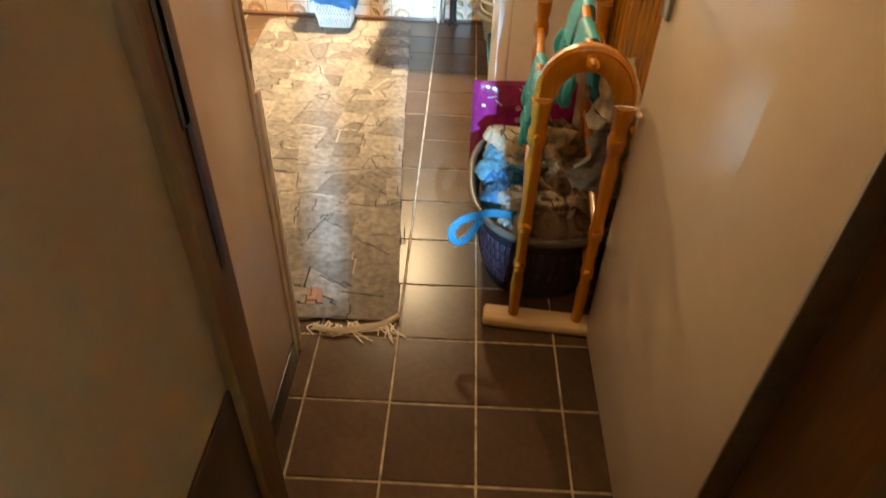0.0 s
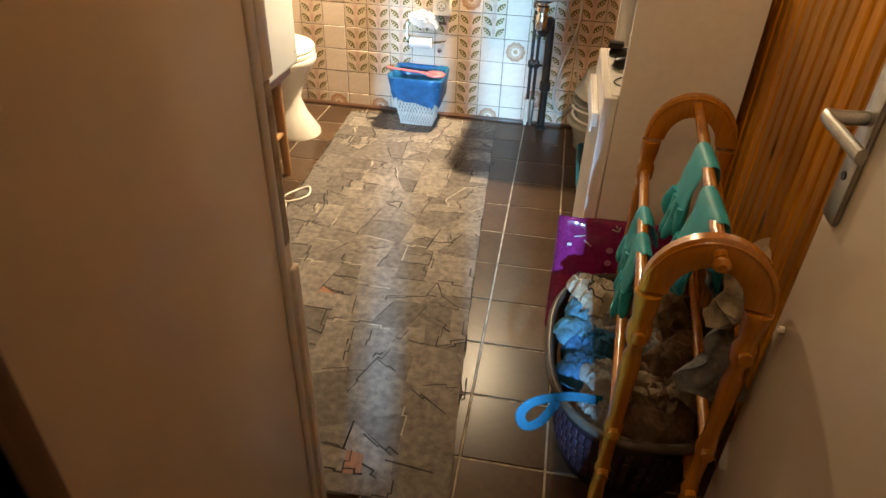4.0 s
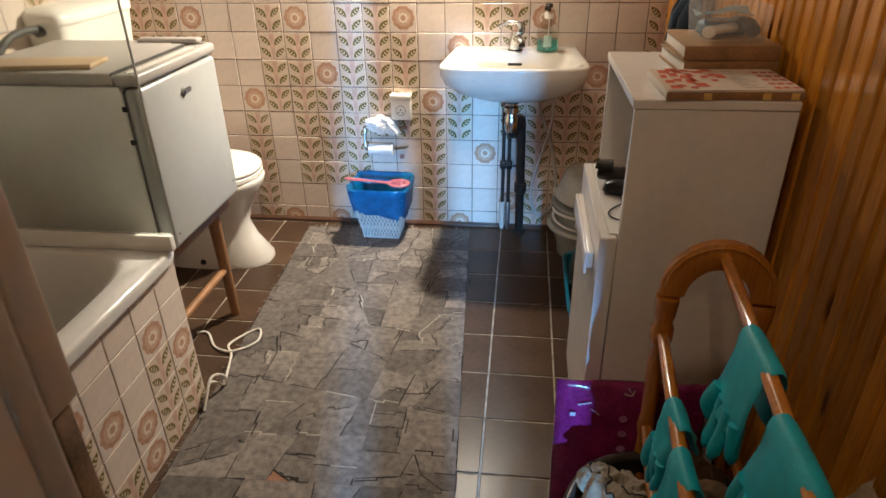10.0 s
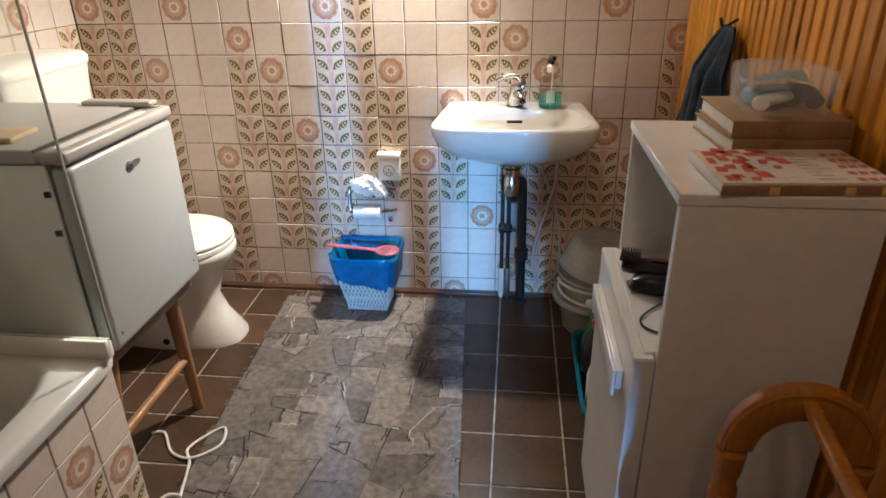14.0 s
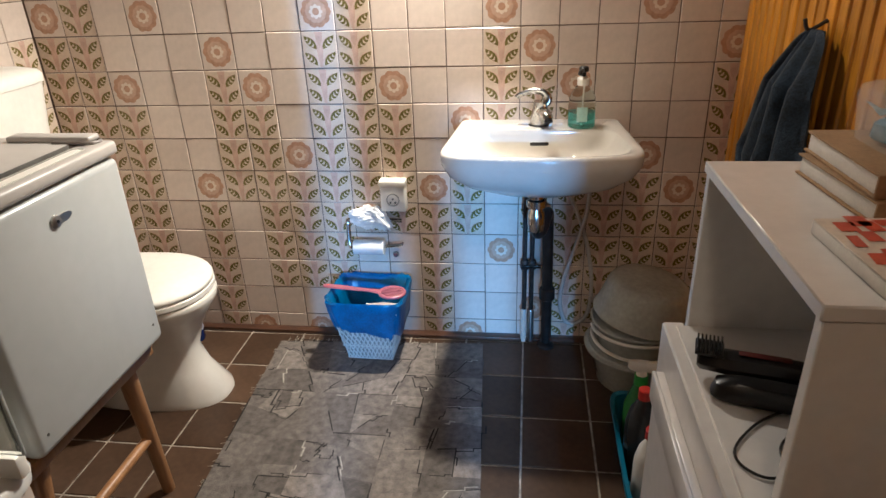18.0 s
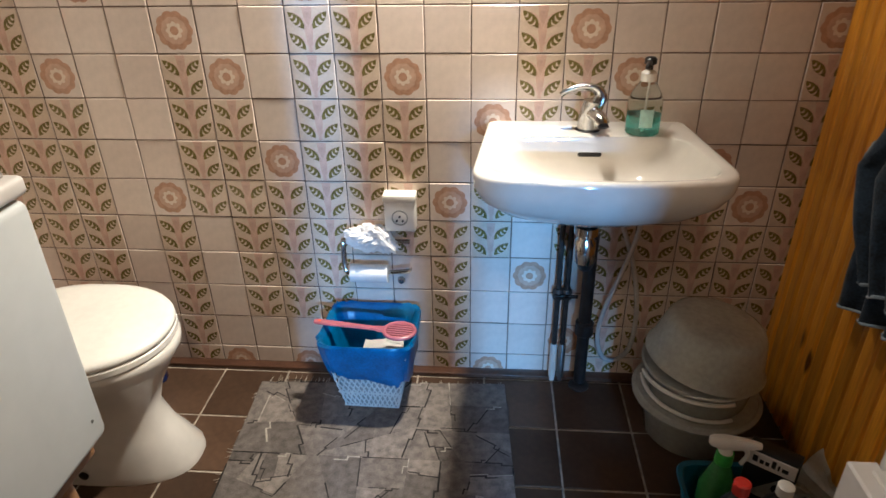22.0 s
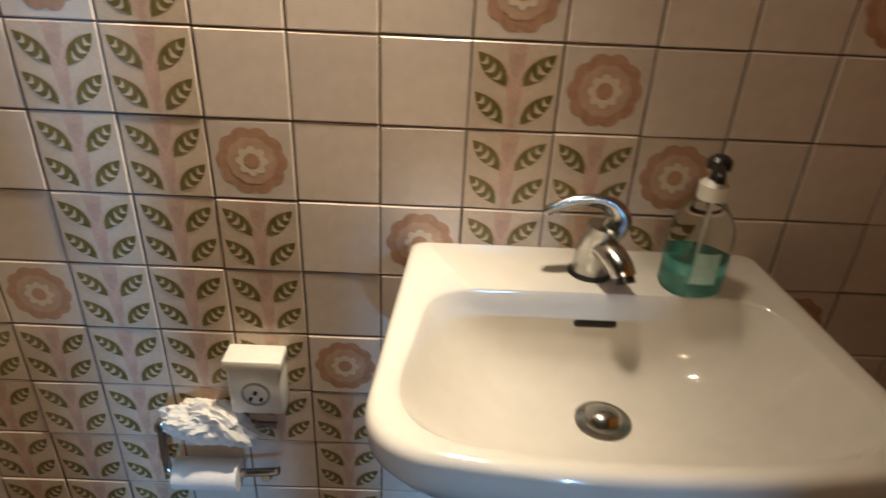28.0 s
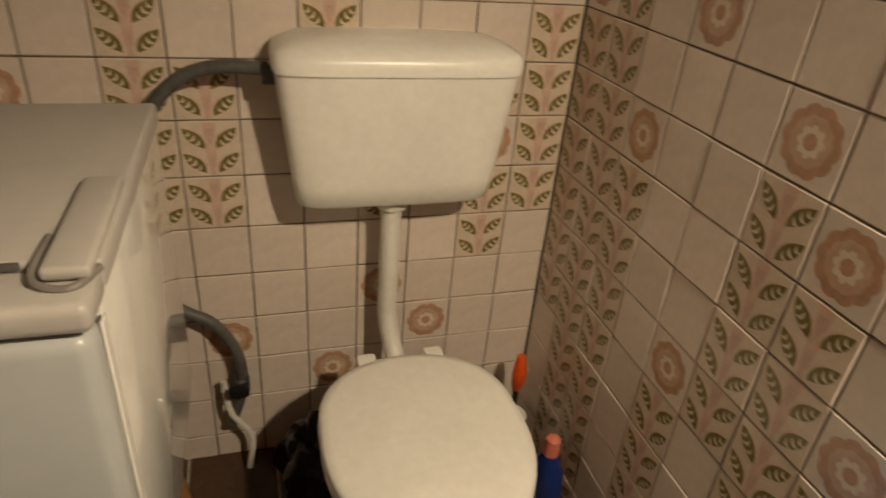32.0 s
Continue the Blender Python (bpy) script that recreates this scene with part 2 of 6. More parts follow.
SOAP = mat("turquoise_soap", (0.16, 0.74, 0.70), 0.05, vary=0.03, coat=0.3, trans=0.88, ior=1.33)
PIPEW = mat("white_pvc_pipe", (0.70, 0.67, 0.60), 0.35, vary=0.05)
PIPED = mat("black_drain_pipe", (0.020, 0.018, 0.017), 0.45, vary=0.3, scale=30)
COPPER = mat("tarnished_supply_pipe", (0.05, 0.045, 0.042), 0.5, 0.3, vary=0.3, scale=50)
PALEHOSE = mat("pale_grey_clear_hose", (0.52, 0.50, 0.46), 0.25, vary=0.1)
HOSE = mat("grey_rubber_hose", (0.10, 0.095, 0.085), 0.5, vary=0.2)
CABLE = mat("white_cable", (0.72, 0.68, 0.60), 0.45)
# first two put blue daylight into the colour of cream and grey clothes
CLOTHS = [mat("blue_daylit_cloth", (0.020, 0.16, 0.33), 0.9, vary=0.3, scale=14, bump=0.6, bscale=180),
          mat("pale_daylit_cloth", (0.10, 0.36, 0.52), 0.9, vary=0.25, scale=14, bump=0.6, bscale=180),
          mat("beige_cloth", (0.52, 0.42, 0.31), 0.92, vary=0.2, scale=14, bump=0.6, bscale=180),
          mat("grey_cloth", (0.33, 0.335, 0.33), 0.92, vary=0.25, scale=14, bump=0.6, bscale=180),
          mat("brown_cloth", (0.20, 0.12, 0.075), 0.92, vary=0.25, scale=14, bump=0.6, bscale=180),
          mat("cream_piped_cloth", (0.66, 0.58, 0.46), 0.92, vary=0.2, scale=14, bump=0.6, bscale=180)]
ORANGE = mat("orange_plastic", (0.75, 0.09, 0.015), 0.35)
NAVY = mat("navy_bottle_plastic", (0.008, 0.025, 0.14), 0.25)
GREENP = mat("green_plastic", (0.05, 0.38, 0.06), 0.35)
REDP = mat("red_cap_plastic", (0.50, 0.03, 0.02), 0.3)
DARKBASE = mat("dark_skirting_tile", (0.030, 0.020, 0.016), 0.3, vary=0.25, scale=20)

# rug: woven print of irregular grey paving
RUGM = mat("grey_paving_print_rug", (0.095, 0.082, 0.070), 0.9, vary=0.22, scale=8, bump=0.5, bscale=260)
RUGPIECE = mat("grey_woven_rug_print", (0.172, 0.146, 0.127), 0.9, vary=0.24, scale=50, bump=0.9, bscale=300)
q_ = RUGPIECE.node_tree
g_, h_, v_ = q_.nodes.new("ShaderNodeNewGeometry"), q_.nodes.new("ShaderNodeHueSaturation"), q_.nodes.new("ShaderNodeMapRange")
v_.inputs[3].default_value, v_.inputs[4].default_value = 0.60, 1.26
q_.links.new(g_.outputs["Random Per Island"], v_.inputs[0])
q_.links.new(v_.outputs[0], h_.inputs["Value"])
q_.links.new(q_.nodes["Principled BSDF"].inputs["Base Color"].links[0].from_socket, h_.inputs["Color"])
q_.links.new(h_.outputs[0], q_.nodes["Principled BSDF"].inputs["Base Color"])
RUGLINE = mat("black_rug_line", (0.016, 0.013, 0.011), 0.85, vary=0.2, scale=60)
RUGPALE = mat("pale_rug_line", (0.36, 0.33, 0.28), 0.8, vary=0.2, scale=60)
RUGRUST = mat("rust_rug_print", (0.26, 0.12, 0.07), 0.8, vary=0.2, scale=60)

# ---------------------------------------------------------------- builders


def put(name, bm, material, parent=None, smooth=40):
    me = bpy.data.meshes.new(name)
    bmesh.ops.recalc_face_normals(bm, faces=bm.faces[:])
    bm.to_mesh(me)
    bm.free()
    for m in (material if isinstance(material, (list, tuple)) else [material]):
        me.materials.append(m)
    if smooth:
        for p in me.polygons:
            p.use_smooth = True
        me.set_sharp_from_angle(angle=radians(smooth))
    ob = new(name, me)
    ob.parent = parent
    return ob


def part(name, bm, material, parent, label="", smooth=40):
    ob = put(name, bm, material, parent, smooth)
    return tagged(ob, label) if label else ob


def thing(name, label, category, m, group=""):
    ob = new(name)
    ob.empty_display_size = 0.05
    ob.matrix_world = m
    return tagged(ob, label, category, group)


def box(x0, x1, y0, y1, z0, z1, bev=0.0, seg=2, bm=None, slot=0):
    own = bmesh.new()
    vs = [own.verts.new((x, y, z)) for x in (x0, x1) for y in (y0, y1) for z in (z0, z1)]
    for f in ((0, 1, 3, 2), (4, 6, 7, 5), (0, 4, 5, 1), (2, 3, 7, 6), (0, 2, 6, 4), (1, 5, 7, 3)):
        own.faces.new([vs[i] for i in f]).material_index = slot
    if bev:
        bmesh.ops.bevel(own, geom=own.edges[:] + own.verts[:], offset=bev, segments=seg, affect="EDGES", profile=0.5)
        for f in own.faces:
            f.material_index = slot
    return join(bm, own)


def join(bm, other):
    if bm is None:
        return other
    me = bpy.data.meshes.new("tmp")
    other.to_mesh(me)
    other.free()
    bm.from_mesh(me)
    bpy.data.meshes.remove(me)
    return bm


def loft(rings, cap0=True, cap1=True, bm=None, slot=0, closed=True):
    bm = bm or bmesh.new()
    rows = [[bm.verts.new(p) for p in r] for r in rings]
    n = len(rows[0])
    for a, b in zip(rows, rows[1:]):
        for i in range(n if closed else n - 1):
            j = (i + 1) % n
            bm.faces.new((a[i], a[j], b[j], b[i])).material_index = slot
    if cap0:
        bm.faces.new(rows[0][::-1]).material_index = slot
    if cap1:
        bm.faces.new(rows[-1]).material_index = slot
    return bm


def oval(cx, cy, z, a, b, e=2.0, n=32, turn=0.0):
    """A ring: e = 2 an ellipse, more a rounded rectangle."""
    pts = []
    for i in range(n):
        w = 2 * math.pi * i / n
        c, s = math.cos(w), math.sin(w)
        x = a * math.copysign(abs(c) ** (2 / e), c)
        y = b * math.copysign(abs(s) ** (2 / e), s)
        pts.append(Vector((cx + x * math.cos(turn) - y * math.sin(turn), cy + x * math.sin(turn) + y * math.cos(turn), z)))
    return pts


def lathe(profile, cx=0, cy=0, n=24, bm=None, slot=0, cap0=True, cap1=True):
    return loft([oval(cx, cy, z, r, r, 2, n) for r, z in profile], cap0, cap1, bm, slot)


def smooth_path(pts, steps=6):
    p = [Vector(q) for q in pts]
    p = [2 * p[0] - p[1]] + p + [2 * p[-1] - p[-2]]
    out = []
    for i in range(1, len(p) - 2):
        for k in range(steps):
            t = k / steps
            a, b, c, d = p[i - 1:i + 3]
            out.append(0.5 * (2 * b + (c - a) * t + (2 * a - 5 * b + 4 * c - d) * t * t + (3 * b - a - 3 * c + d) * t ** 3))
    return out + [p[-2]]


def tube(pts, r, n=10, bm=None, slot=0, steps=6, flat=1.0):
    """A round rod or hose along a smooth path; r may be one radius or one for each point of the path."""
    path = smooth_path(pts, steps) if steps else [Vector(q) for q in pts]
    rings, up = [], Vector((0.13, 0.31, 0.94))
    for i, q in enumerate(path):
        d = (path[min(i + 1, len(path) - 1)] - path[max(i - 1, 0)]).normalized()
        u = (up - d * up.dot(d))
        u = u.normalized() if u.length > 1e-4 else d.orthogonal().normalized()
        w = d.cross(u)
        up = u
        k = r(i / (len(path) - 1)) if callable(r) else r
        rings.append([q + (u * math.cos(2 * math.pi * j / n) + w * math.sin(2 * math.pi * j / n) * flat) * k for j in range(n)])
    return loft(rings, True, True, bm, slot)


def cloth(w, h, nx, ny, fold, seed, thick=0.004, bm=None, freq=9):
    """A crumpled sheet, thick, around the origin."""
    rnd = Vector((seed * 7.3, seed * 3.1, seed * 1.7))
    own = bmesh.new()
    grid = []
    for i in range(nx + 1):
        row = []
        for j in range(ny + 1):
            x, y = (i / nx - 0.5) * w, (j / ny - 0.5) * h
            q = Vector((x, y, 0)) * freq + rnd
            z = noise.noise(q) * fold + noise.noise(q * 2.3) * fold * 0.5 + (0.5 - abs(noise.noise(q * 4.1))) * fold * 0.22
            row.append(own.verts.new((x + noise.noise(q + Vector((9, 0, 0))) * fold * 0.8, y + noise.noise(q + Vector((0, 9, 0))) * fold * 0.8, z)))
        grid.append(row)
    for i in range(nx):
        for j in range(ny):
            own.faces.new((grid[i][j], grid[i + 1][j], grid[i + 1][j + 1], grid[i][j + 1]))
    bmesh.ops.solidify(own, geom=own.faces[:], thickness=thick)
    return join(bm, own)


def structure(name, bm, material, label, category="", smooth=40):
    return tagged(put(name, bm, material, None, smooth), label, category or name.split("_")[0], kind="structure")


# ---------------------------------------------------------------- the shell
FAR, LEFT, RIGHT, P = 3.597, -1.669, 0.51, 0.111
X0, Z0, F, FX, FY = -0.445, -0.045, 0.2015, -0.088, 3.357

floor = structure("floor", box(-1.8, 0.7, -1.75, 3.72, -0.10, -0.003), GROUT, "dark brown square floor tiles with pale grout joints", "floor")
ceiling = structure("ceiling", box(-1.8, 0.7, -1.75, 3.72, 2.40, 2.5), CEIL, "plain ceiling in dark tan that limits bounced light", "ceiling")
wall_far = structure("wall_far", box(-1.8, 0.7, FAR + 0.0015, 3.72, 0, 2.4), WGROUT, "bathroom wall with cream, leaf and flower tiles", "wall")
wall_left = structure("wall_left", box(-1.8, LEFT - 0.0015, 0.7, FAR + 0.006, 0, 2.4), WGROUT, "bathroom side wall with patterned tiles behind the toilet", "wall")
wall_right = structure("wall_right", box(RIGHT + 0.016, 0.7, 0.70, FAR + 0.006, 0, 2.4), FRAMEW, "wall clad in varnished pine boards", "wall")
structure("wall_near", box(LEFT - 0.006, -0.49, 0.70, 0.80, 0, 2.4), PLASTER, "plain cream wall behind the bath", "wall")
structure("wall_stub", box(-0.49, -0.33, 0.715, 1.284, 0, 2.4, 0.004), PLASTER, "short cream painted wall end beside the doorway", "wall")
structure("wall_hall_left", box(-0.36, -0.204, -1.65, 0.655, 0, 2.4), HALLP, "hall wall, its warm shade put into the tan colour", "wall")
structure("wall_hall_right", box(0.52, 0.70, -1.65, 0.70, 0, 2.4), PLASTER, "cream painted hall wall", "wall")
# added wall, unseen behind the walk's start, its slits shaping the daylight into streaks
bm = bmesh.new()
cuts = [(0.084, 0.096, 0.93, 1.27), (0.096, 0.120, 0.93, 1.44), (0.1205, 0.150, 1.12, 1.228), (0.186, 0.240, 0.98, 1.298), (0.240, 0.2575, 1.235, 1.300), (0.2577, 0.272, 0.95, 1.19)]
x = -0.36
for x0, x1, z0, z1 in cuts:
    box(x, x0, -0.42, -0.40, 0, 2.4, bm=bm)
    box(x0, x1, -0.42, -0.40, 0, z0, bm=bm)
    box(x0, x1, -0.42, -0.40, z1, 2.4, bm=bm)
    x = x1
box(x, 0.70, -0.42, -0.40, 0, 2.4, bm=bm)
structure("wall_hall_back", bm, HALLP, "added unseen wall with slits that shape the daylight streaks", "wall")
structure("wall_window_back", box(-0.36, 0.70, -1.75, -1.65, 0, 2.4), PLASTER, "plain outer wall", "wall")

# ---------------------------------------------------------------- wall tiles


def tile_mesh(kind, size=P, depth=0.007):
    """One glazed tile facing -y, centred on the origin, with its print a hair proud of the glaze."""
    h = size / 2 - 0.0013
    b = 0.0016
    bm = bmesh.new()
    back = [bm.verts.new((x, 0, z)) for x, z in ((-h, -h), (h, -h), (h, h), (-h, h))]
    mid = [bm.verts.new((x, -depth + b, z)) for x, z in ((-h, -h), (h, -h), (h, h), (-h, h))]
    top = [bm.verts.new((x, -depth, z)) for x, z in ((-h + b, -h + b), (h - b, -h + b), (h - b, h - b), (-h + b, h - b))]
    for lo, hi in ((back, mid), (mid, top)):
        for i in range(4):
            j = (i + 1) % 4
            bm.faces.new((lo[i], lo[j], hi[j], hi[i]))
    bm.faces.new(top)

    def decal(pts, lift, slot):
        f = bm.faces.new([bm.verts.new((x, -depth - lift, z)) for x, z in pts])
        f.material_index = slot

    if kind == "leaf":
        g = h - b
        decal([(-g, -g), (g, -g), (g, g), (-g, g)], 0.0001, 7)
        decal([(-0.004, -h * 0.97), (0.004, -h * 0.97), (0.008, -0.022), (0.0105, 0.0), (0.0095, 0.028), (0.0125, h * 0.97), (-0.0125, h * 0.97), (-0.0095, 0.028), (-0.0105, 0.0), (-0.008, -0.022)], 0.0002, 2)
        for side in (-1, 1):
            for (x, z, a) in ((0.0115, -0.0470, 47), (0.0100, 0.0015, 47)):
                ln, w1, w2 = 0.055, 0.0125, 0.0098
                c, s = math.cos(radians(a)), math.sin(radians(a))
                turn = lambda px, py: (side * (x + px * c - py * s), z + px * s + py * c)
                up = [(ln * i / 8, w1 * math.sin(math.pi * (i / 8) ** 0.85) ** 0.9) for i in range(9)]
                dn = [(ln * i / 8, -w2 * math.sin(math.pi * (i / 8) ** 1.1) ** 0.9) for i in range(7, 0, -1)]
                decal([turn(*q) for q in up + dn], 0.0004, 1)
                # pale salmon band arching over the leaf
                band = [(-0.006 + (ln + 0.002) * i / 8, 0.0035 + w1 * 1.05 * math.sin(math.pi * min(1, (i + 0.6) / 8.6)) ** 0.8) for i in range(9)]
                low = [(px, py - 0.0050 * math.sin(math.pi * min(1, (i + 0.8) / 8.8))) for i, (px, py) in enumerate(band)]
                ok = [(px, py) for px, py in band + low[::-1]]
                pts = [turn(*q) for q in ok]
                decal([(max(-h * 0.98, min(h * 0.98, px)), max(-h * 0.98, min(h * 0.98, pz))) for px, pz in pts], 0.0003, 6)
                for d, ww, th in ((0.0205, 0.0080, 0.0050), (0.0325, 0.0088, 0.0058), (0.0445, 0.0062, 0.0052)):
                    q = [(d - 0.0085 * (1 - u * u), -0.0014 + u * ww) for u in (-1 + i / 3 for i in range(7))]
                    q += [(d - (0.0085 - th) * (1 - u * u), -0.0014 + u * ww) for u in (1 - i / 3 for i in range(1, 6))]
                    decal([turn(*k) for k in q], 0.0006, 7)
    if kind == "flower":
        def scallop(r, amp, n=10, m=60, off=0.0):
            return [((r + amp * abs(math.cos(n / 2 * w + off))) * math.cos(w), (r + amp * abs(math.cos(n / 2 * w + off))) * math.sin(w))
                    for w in (2 * math.pi * i / m for i in range(m))]
        decal(scallop(0.0425, 0.0045), 0.0002, 4)
        decal(scallop(0.0310, 0.002, 10), 0.0004, 5)
        decal(scallop(0.0160, 0.0055, 8), 0.0006, 3)
        decal(scallop(0.0100, 0.001), 0.0008, 4)
    me = bpy.data.meshes.new("tile_" + kind)
    bmesh.ops.recalc_face_normals(bm, faces=bm.faces[:])
    bm.to_mesh(me)
    bm.free()
    for m in (GLAZE, LEAFG, STEMP, CREAM, ROSE, ROSE2, STEM2, TAN):
        me.materials.append(m)
    return me


TILES = {"P": tile_mesh("plain"), "L": tile_mesh("leaf"), "F": tile_mesh("flower")}
# one string a row of tiles from the floor up; columns run from the left corner to the pine wall
FAR_ROWS = [
    "PLLPLFPFPPPLFPPLLLLL",
    "PLLPLPPPPPPLPPFLLLLL",
    "PLLPLPLLLPPLPPPLLLLL",
    "PLLPLPLLLPPLPFPLLLLL",
    "LLLPLPLLLLLLLPLLLLLL",
    "LLLPFLLLLLLFLPLLLLFL",
    "LLLPPLLFLLLPPPPPPFPL",
    "LLLPPLLPLLLPFLLLPPPL",
    "LLFPPLFPLLFPPLLFPPPL",
    "LLPPPFPPLLPPPLFPPPPF",
    "FLPFPPPPFLPPPFPPPFPP",
    "PLPLPPFPPLPPPPPPPLPP",
    "PFPLPPLPPFPPLPPFPLPF",
]


def lay_tile(kind, m, parent):
    ob = bpy.data.objects.new("tile", TILES[kind])
    scene.collection.objects.link(ob)
    ob.matrix_world = m
    ob.parent = parent
    return ob


def bulk_tiles(spots, name, parent):
    """Plain tiles high up, joined into one piece."""
    bm = bmesh.new()
    for m in spots:
        q = box(-P / 2 + 0.0013, P / 2 - 0.0013, -0.007, 0, -P / 2 + 0.0013, P / 2 - 0.0013, 0.0016, 1)
        bmesh.ops.transform(q, matrix=m, verts=q.verts[:])
        join(bm, q)
    ob = put(name, bm, GLAZE, parent)
    return tagged(ob, kind="stuff")


rng = random.Random(4)
jit = lambda: pose(rng.uniform(-0.0004, 0.0004), rng.uniform(-0.0008, 0.0008), rng.uniform(-0.0005, 0.0005), rng.uniform(-0.55, 0.55), rng.uniform(-0.35, 0.35), rng.uniform(-0.5, 0.5))
far_spots = []
for r in range(22):
    for k in range(20):
        c = k - 11
        m = pose(X0 + P * (c + 0.5), FAR + 0.006, Z0 + P * (r + 0.5))
        if r < len(FAR_ROWS):
            lay_tile(FAR_ROWS[r][k], m @ jit(), wall_far)
        else:
            far_spots.append(m)
bulk_tiles(far_spots, "upper_tile", wall_far)

LEFT_ROWS = {  # counted from the corner by the toilet
    0: "PLPPPPPPPPP", 1: "PPPPPPPPPPP", 2: "PPPPFPPPPPP", 3: "PPFPPPFPPPP", 4: "PPPFPPPPPPP", 5: "PLPPPPPPPPP", 6: "LLPLPPLLPPF",
    7: "LFPPPPLLPPP", 8: "LLPPPPLLPFP", 9: "LPPPLPPLPPP", 10: "PPFPPLPPPPP", 11: "LPPPPFPPPLP"}
left_spots = []
for r in range(22):
    for k in range(24):
        m = pose(LEFT - 0.006, FAR - 0.003 - P * (k + 0.5), Z0 + P * (r + 0.5), 0, 0, 90)
        if k < 11 and r in LEFT_ROWS:
            lay_tile(LEFT_ROWS[r][k], m @ jit(), wall_left)
        else:
            left_spots.append(m)
bulk_tiles(left_spots, "upper_tile", wall_left)

# ---------------------------------------------------------------- floor tiles
bm = box(-F / 2 + 0.0027, F / 2 - 0.0027, -F / 2 + 0.0027, F / 2 - 0.0027, -0.010, 0.0, 0.0015, 1)
me = bpy.data.meshes.new("floor_tile")
bm.to_mesh(me)
bm.free()
me.materials.append(FTILE)
for i in range(-8, 3):
    for j in range(-1, 25):
        y = FY + F * 1.0 * 0.5 - F * 1.004 * j
        x = FX + F * (i + 0.5)
        if x > 0.62 or (y < 0.75 and x < -0.62):
            continue
        ob = bpy.data.objects.new("tile", me)
        scene.collection.objects.link(ob)
        ob.parent = floor
        ob.matrix_world = pose(x, y, rng.uniform(-0.0006, 0.0004), rng.uniform(-0.12, 0.12), rng.uniform(-0.12, 0.12), 0)

# ---------------------------------------------------------------- pine boards
bw = 0.050
bm = bmesh.new()
prof = [(0.016, -bw / 2), (0.009, -bw / 2), (0.0012, -bw / 2 + 0.006), (0.0, -bw / 2 + 0.009), (0.0, bw / 2 - 0.011), (0.0012, bw / 2 - 0.008), (0.009, bw / 2 - 0.003), (0.016, bw / 2 - 0.003)]
loft([[Vector((x, y, z)) for x, y in prof] for z in (0.0, 2.395)], True, True, bm)
bmesh.ops.recalc_face_normals(bm, faces=bm.faces[:])
me = bpy.data.meshes.new("board")
bm.to_mesh(me)
bm.free()
me.materials.append(PINE)
for i in range(57):
    ob = bpy.data.objects.new("board", me)
    scene.collection.objects.link(ob)
    ob.parent = wall_right
    ob.matrix_world = pose(RIGHT + rng.uniform(-0.0008, 0.0008), FAR - bw / 2 - bw * i, 0.002)

# ---------------------------------------------------------------- doorway
bm = box(-0.36, -0.189, 0.655, 0.715, 0, 2.06, 0.004)
frame_post = structure("door_frame_1", bm, FRAMEW, "dark bare wooden door frame with a worn latch recess", "door frame")
bm = box(-0.005, 0.005, -0.001, 0.0015, 0.80, 1.07)
box(-0.012, 0.004, -0.001, 0.002, 0.96, 1.075, bm=bm)
ob = part("latch_recess", bm, BLACKP, frame_post, "blackened latch recess")
ob.matrix_world = pose(-0.1885, 0.690, 0, 0, 0, 90)
structure("door_frame_2", box(0.43, 0.52, 0.55, 0.69, 0, 2.06, 0.004), FRAMEW, "dark wooden door frame on the hinge side", "door frame")
structure("door_frame_3", box(-0.36, 0.52, 0.655, 0.69, 2.06, 2.14, 0.004), FRAMEW, "dark wooden door head", "door frame")
structure("wall_over_door", box(-0.36, 0.52, 0.65, 0.75, 2.14, 2.40), PLASTER, "cream wall over the doorway", "wall")

door = thing("door_1", "cream painted bathroom door standing open against the pine wall", "door", pose(0.392, 0.69, 0.0, 0, 0, -0.6))
part("leaf", box(0, 0.038, 0, 0.698, 0.008, 2.03, 0.003), DOORPAINT, door)
bm = box(-0.009, 0.0, 0.645, 0.685, 0.835, 1.060, 0.004, 2)
plate = part("handle_plate", bm, ALU, door, "brushed aluminium handle plate")
bm = tube([(-0.006, 0.668, 0.975), (-0.050, 0.670, 0.972)], 0.009, 12, steps=0)
tube([(-0.046, 0.675, 0.972), (-0.053, 0.668, 0.972), (-0.050, 0.62, 0.970), (-0.046, 0.565, 0.968)], 0.0095, 12, bm=bm, flat=0.7)
part("handle", bm, ALU, plate, "angular aluminium lever handle")
bm = lathe([(0.006, -0.001), (0.006, 0.001)], 0, 0, 12)
bmesh.ops.rotate(bm, cent=(0, 0, 0), matrix=Matrix.Rotation(radians(90), 3, "Y"), verts=bm.verts[:])
bmesh.ops.translate(bm, vec=(-0.0095, 0.665, 0.90), verts=bm.verts[:])
part("keyhole", bm, BLACKP, plate, "black keyhole")
bm = lathe([(0.003, 0), (0.006, 0.002), (0.0065, 0.009), (0.003, 0.012)], 0, 0, 14)
bmesh.ops.rotate(bm, cent=(0, 0, 0), matrix=Matrix.Rotation(radians(-90), 3, "Y"), verts=bm.verts[:])
bmesh.ops.translate(bm, vec=(0.0, 0.665, 0.645), verts=bm.verts[:])
part("door_stop", bm, DOORPAINT, door, "small white rubber buffer")
bm = box(0.0, 0.038, -0.004, 0.0, 0.2, 1.95)
part("hinge_edge", bm, ALU, door, "grey hinge edge strip")

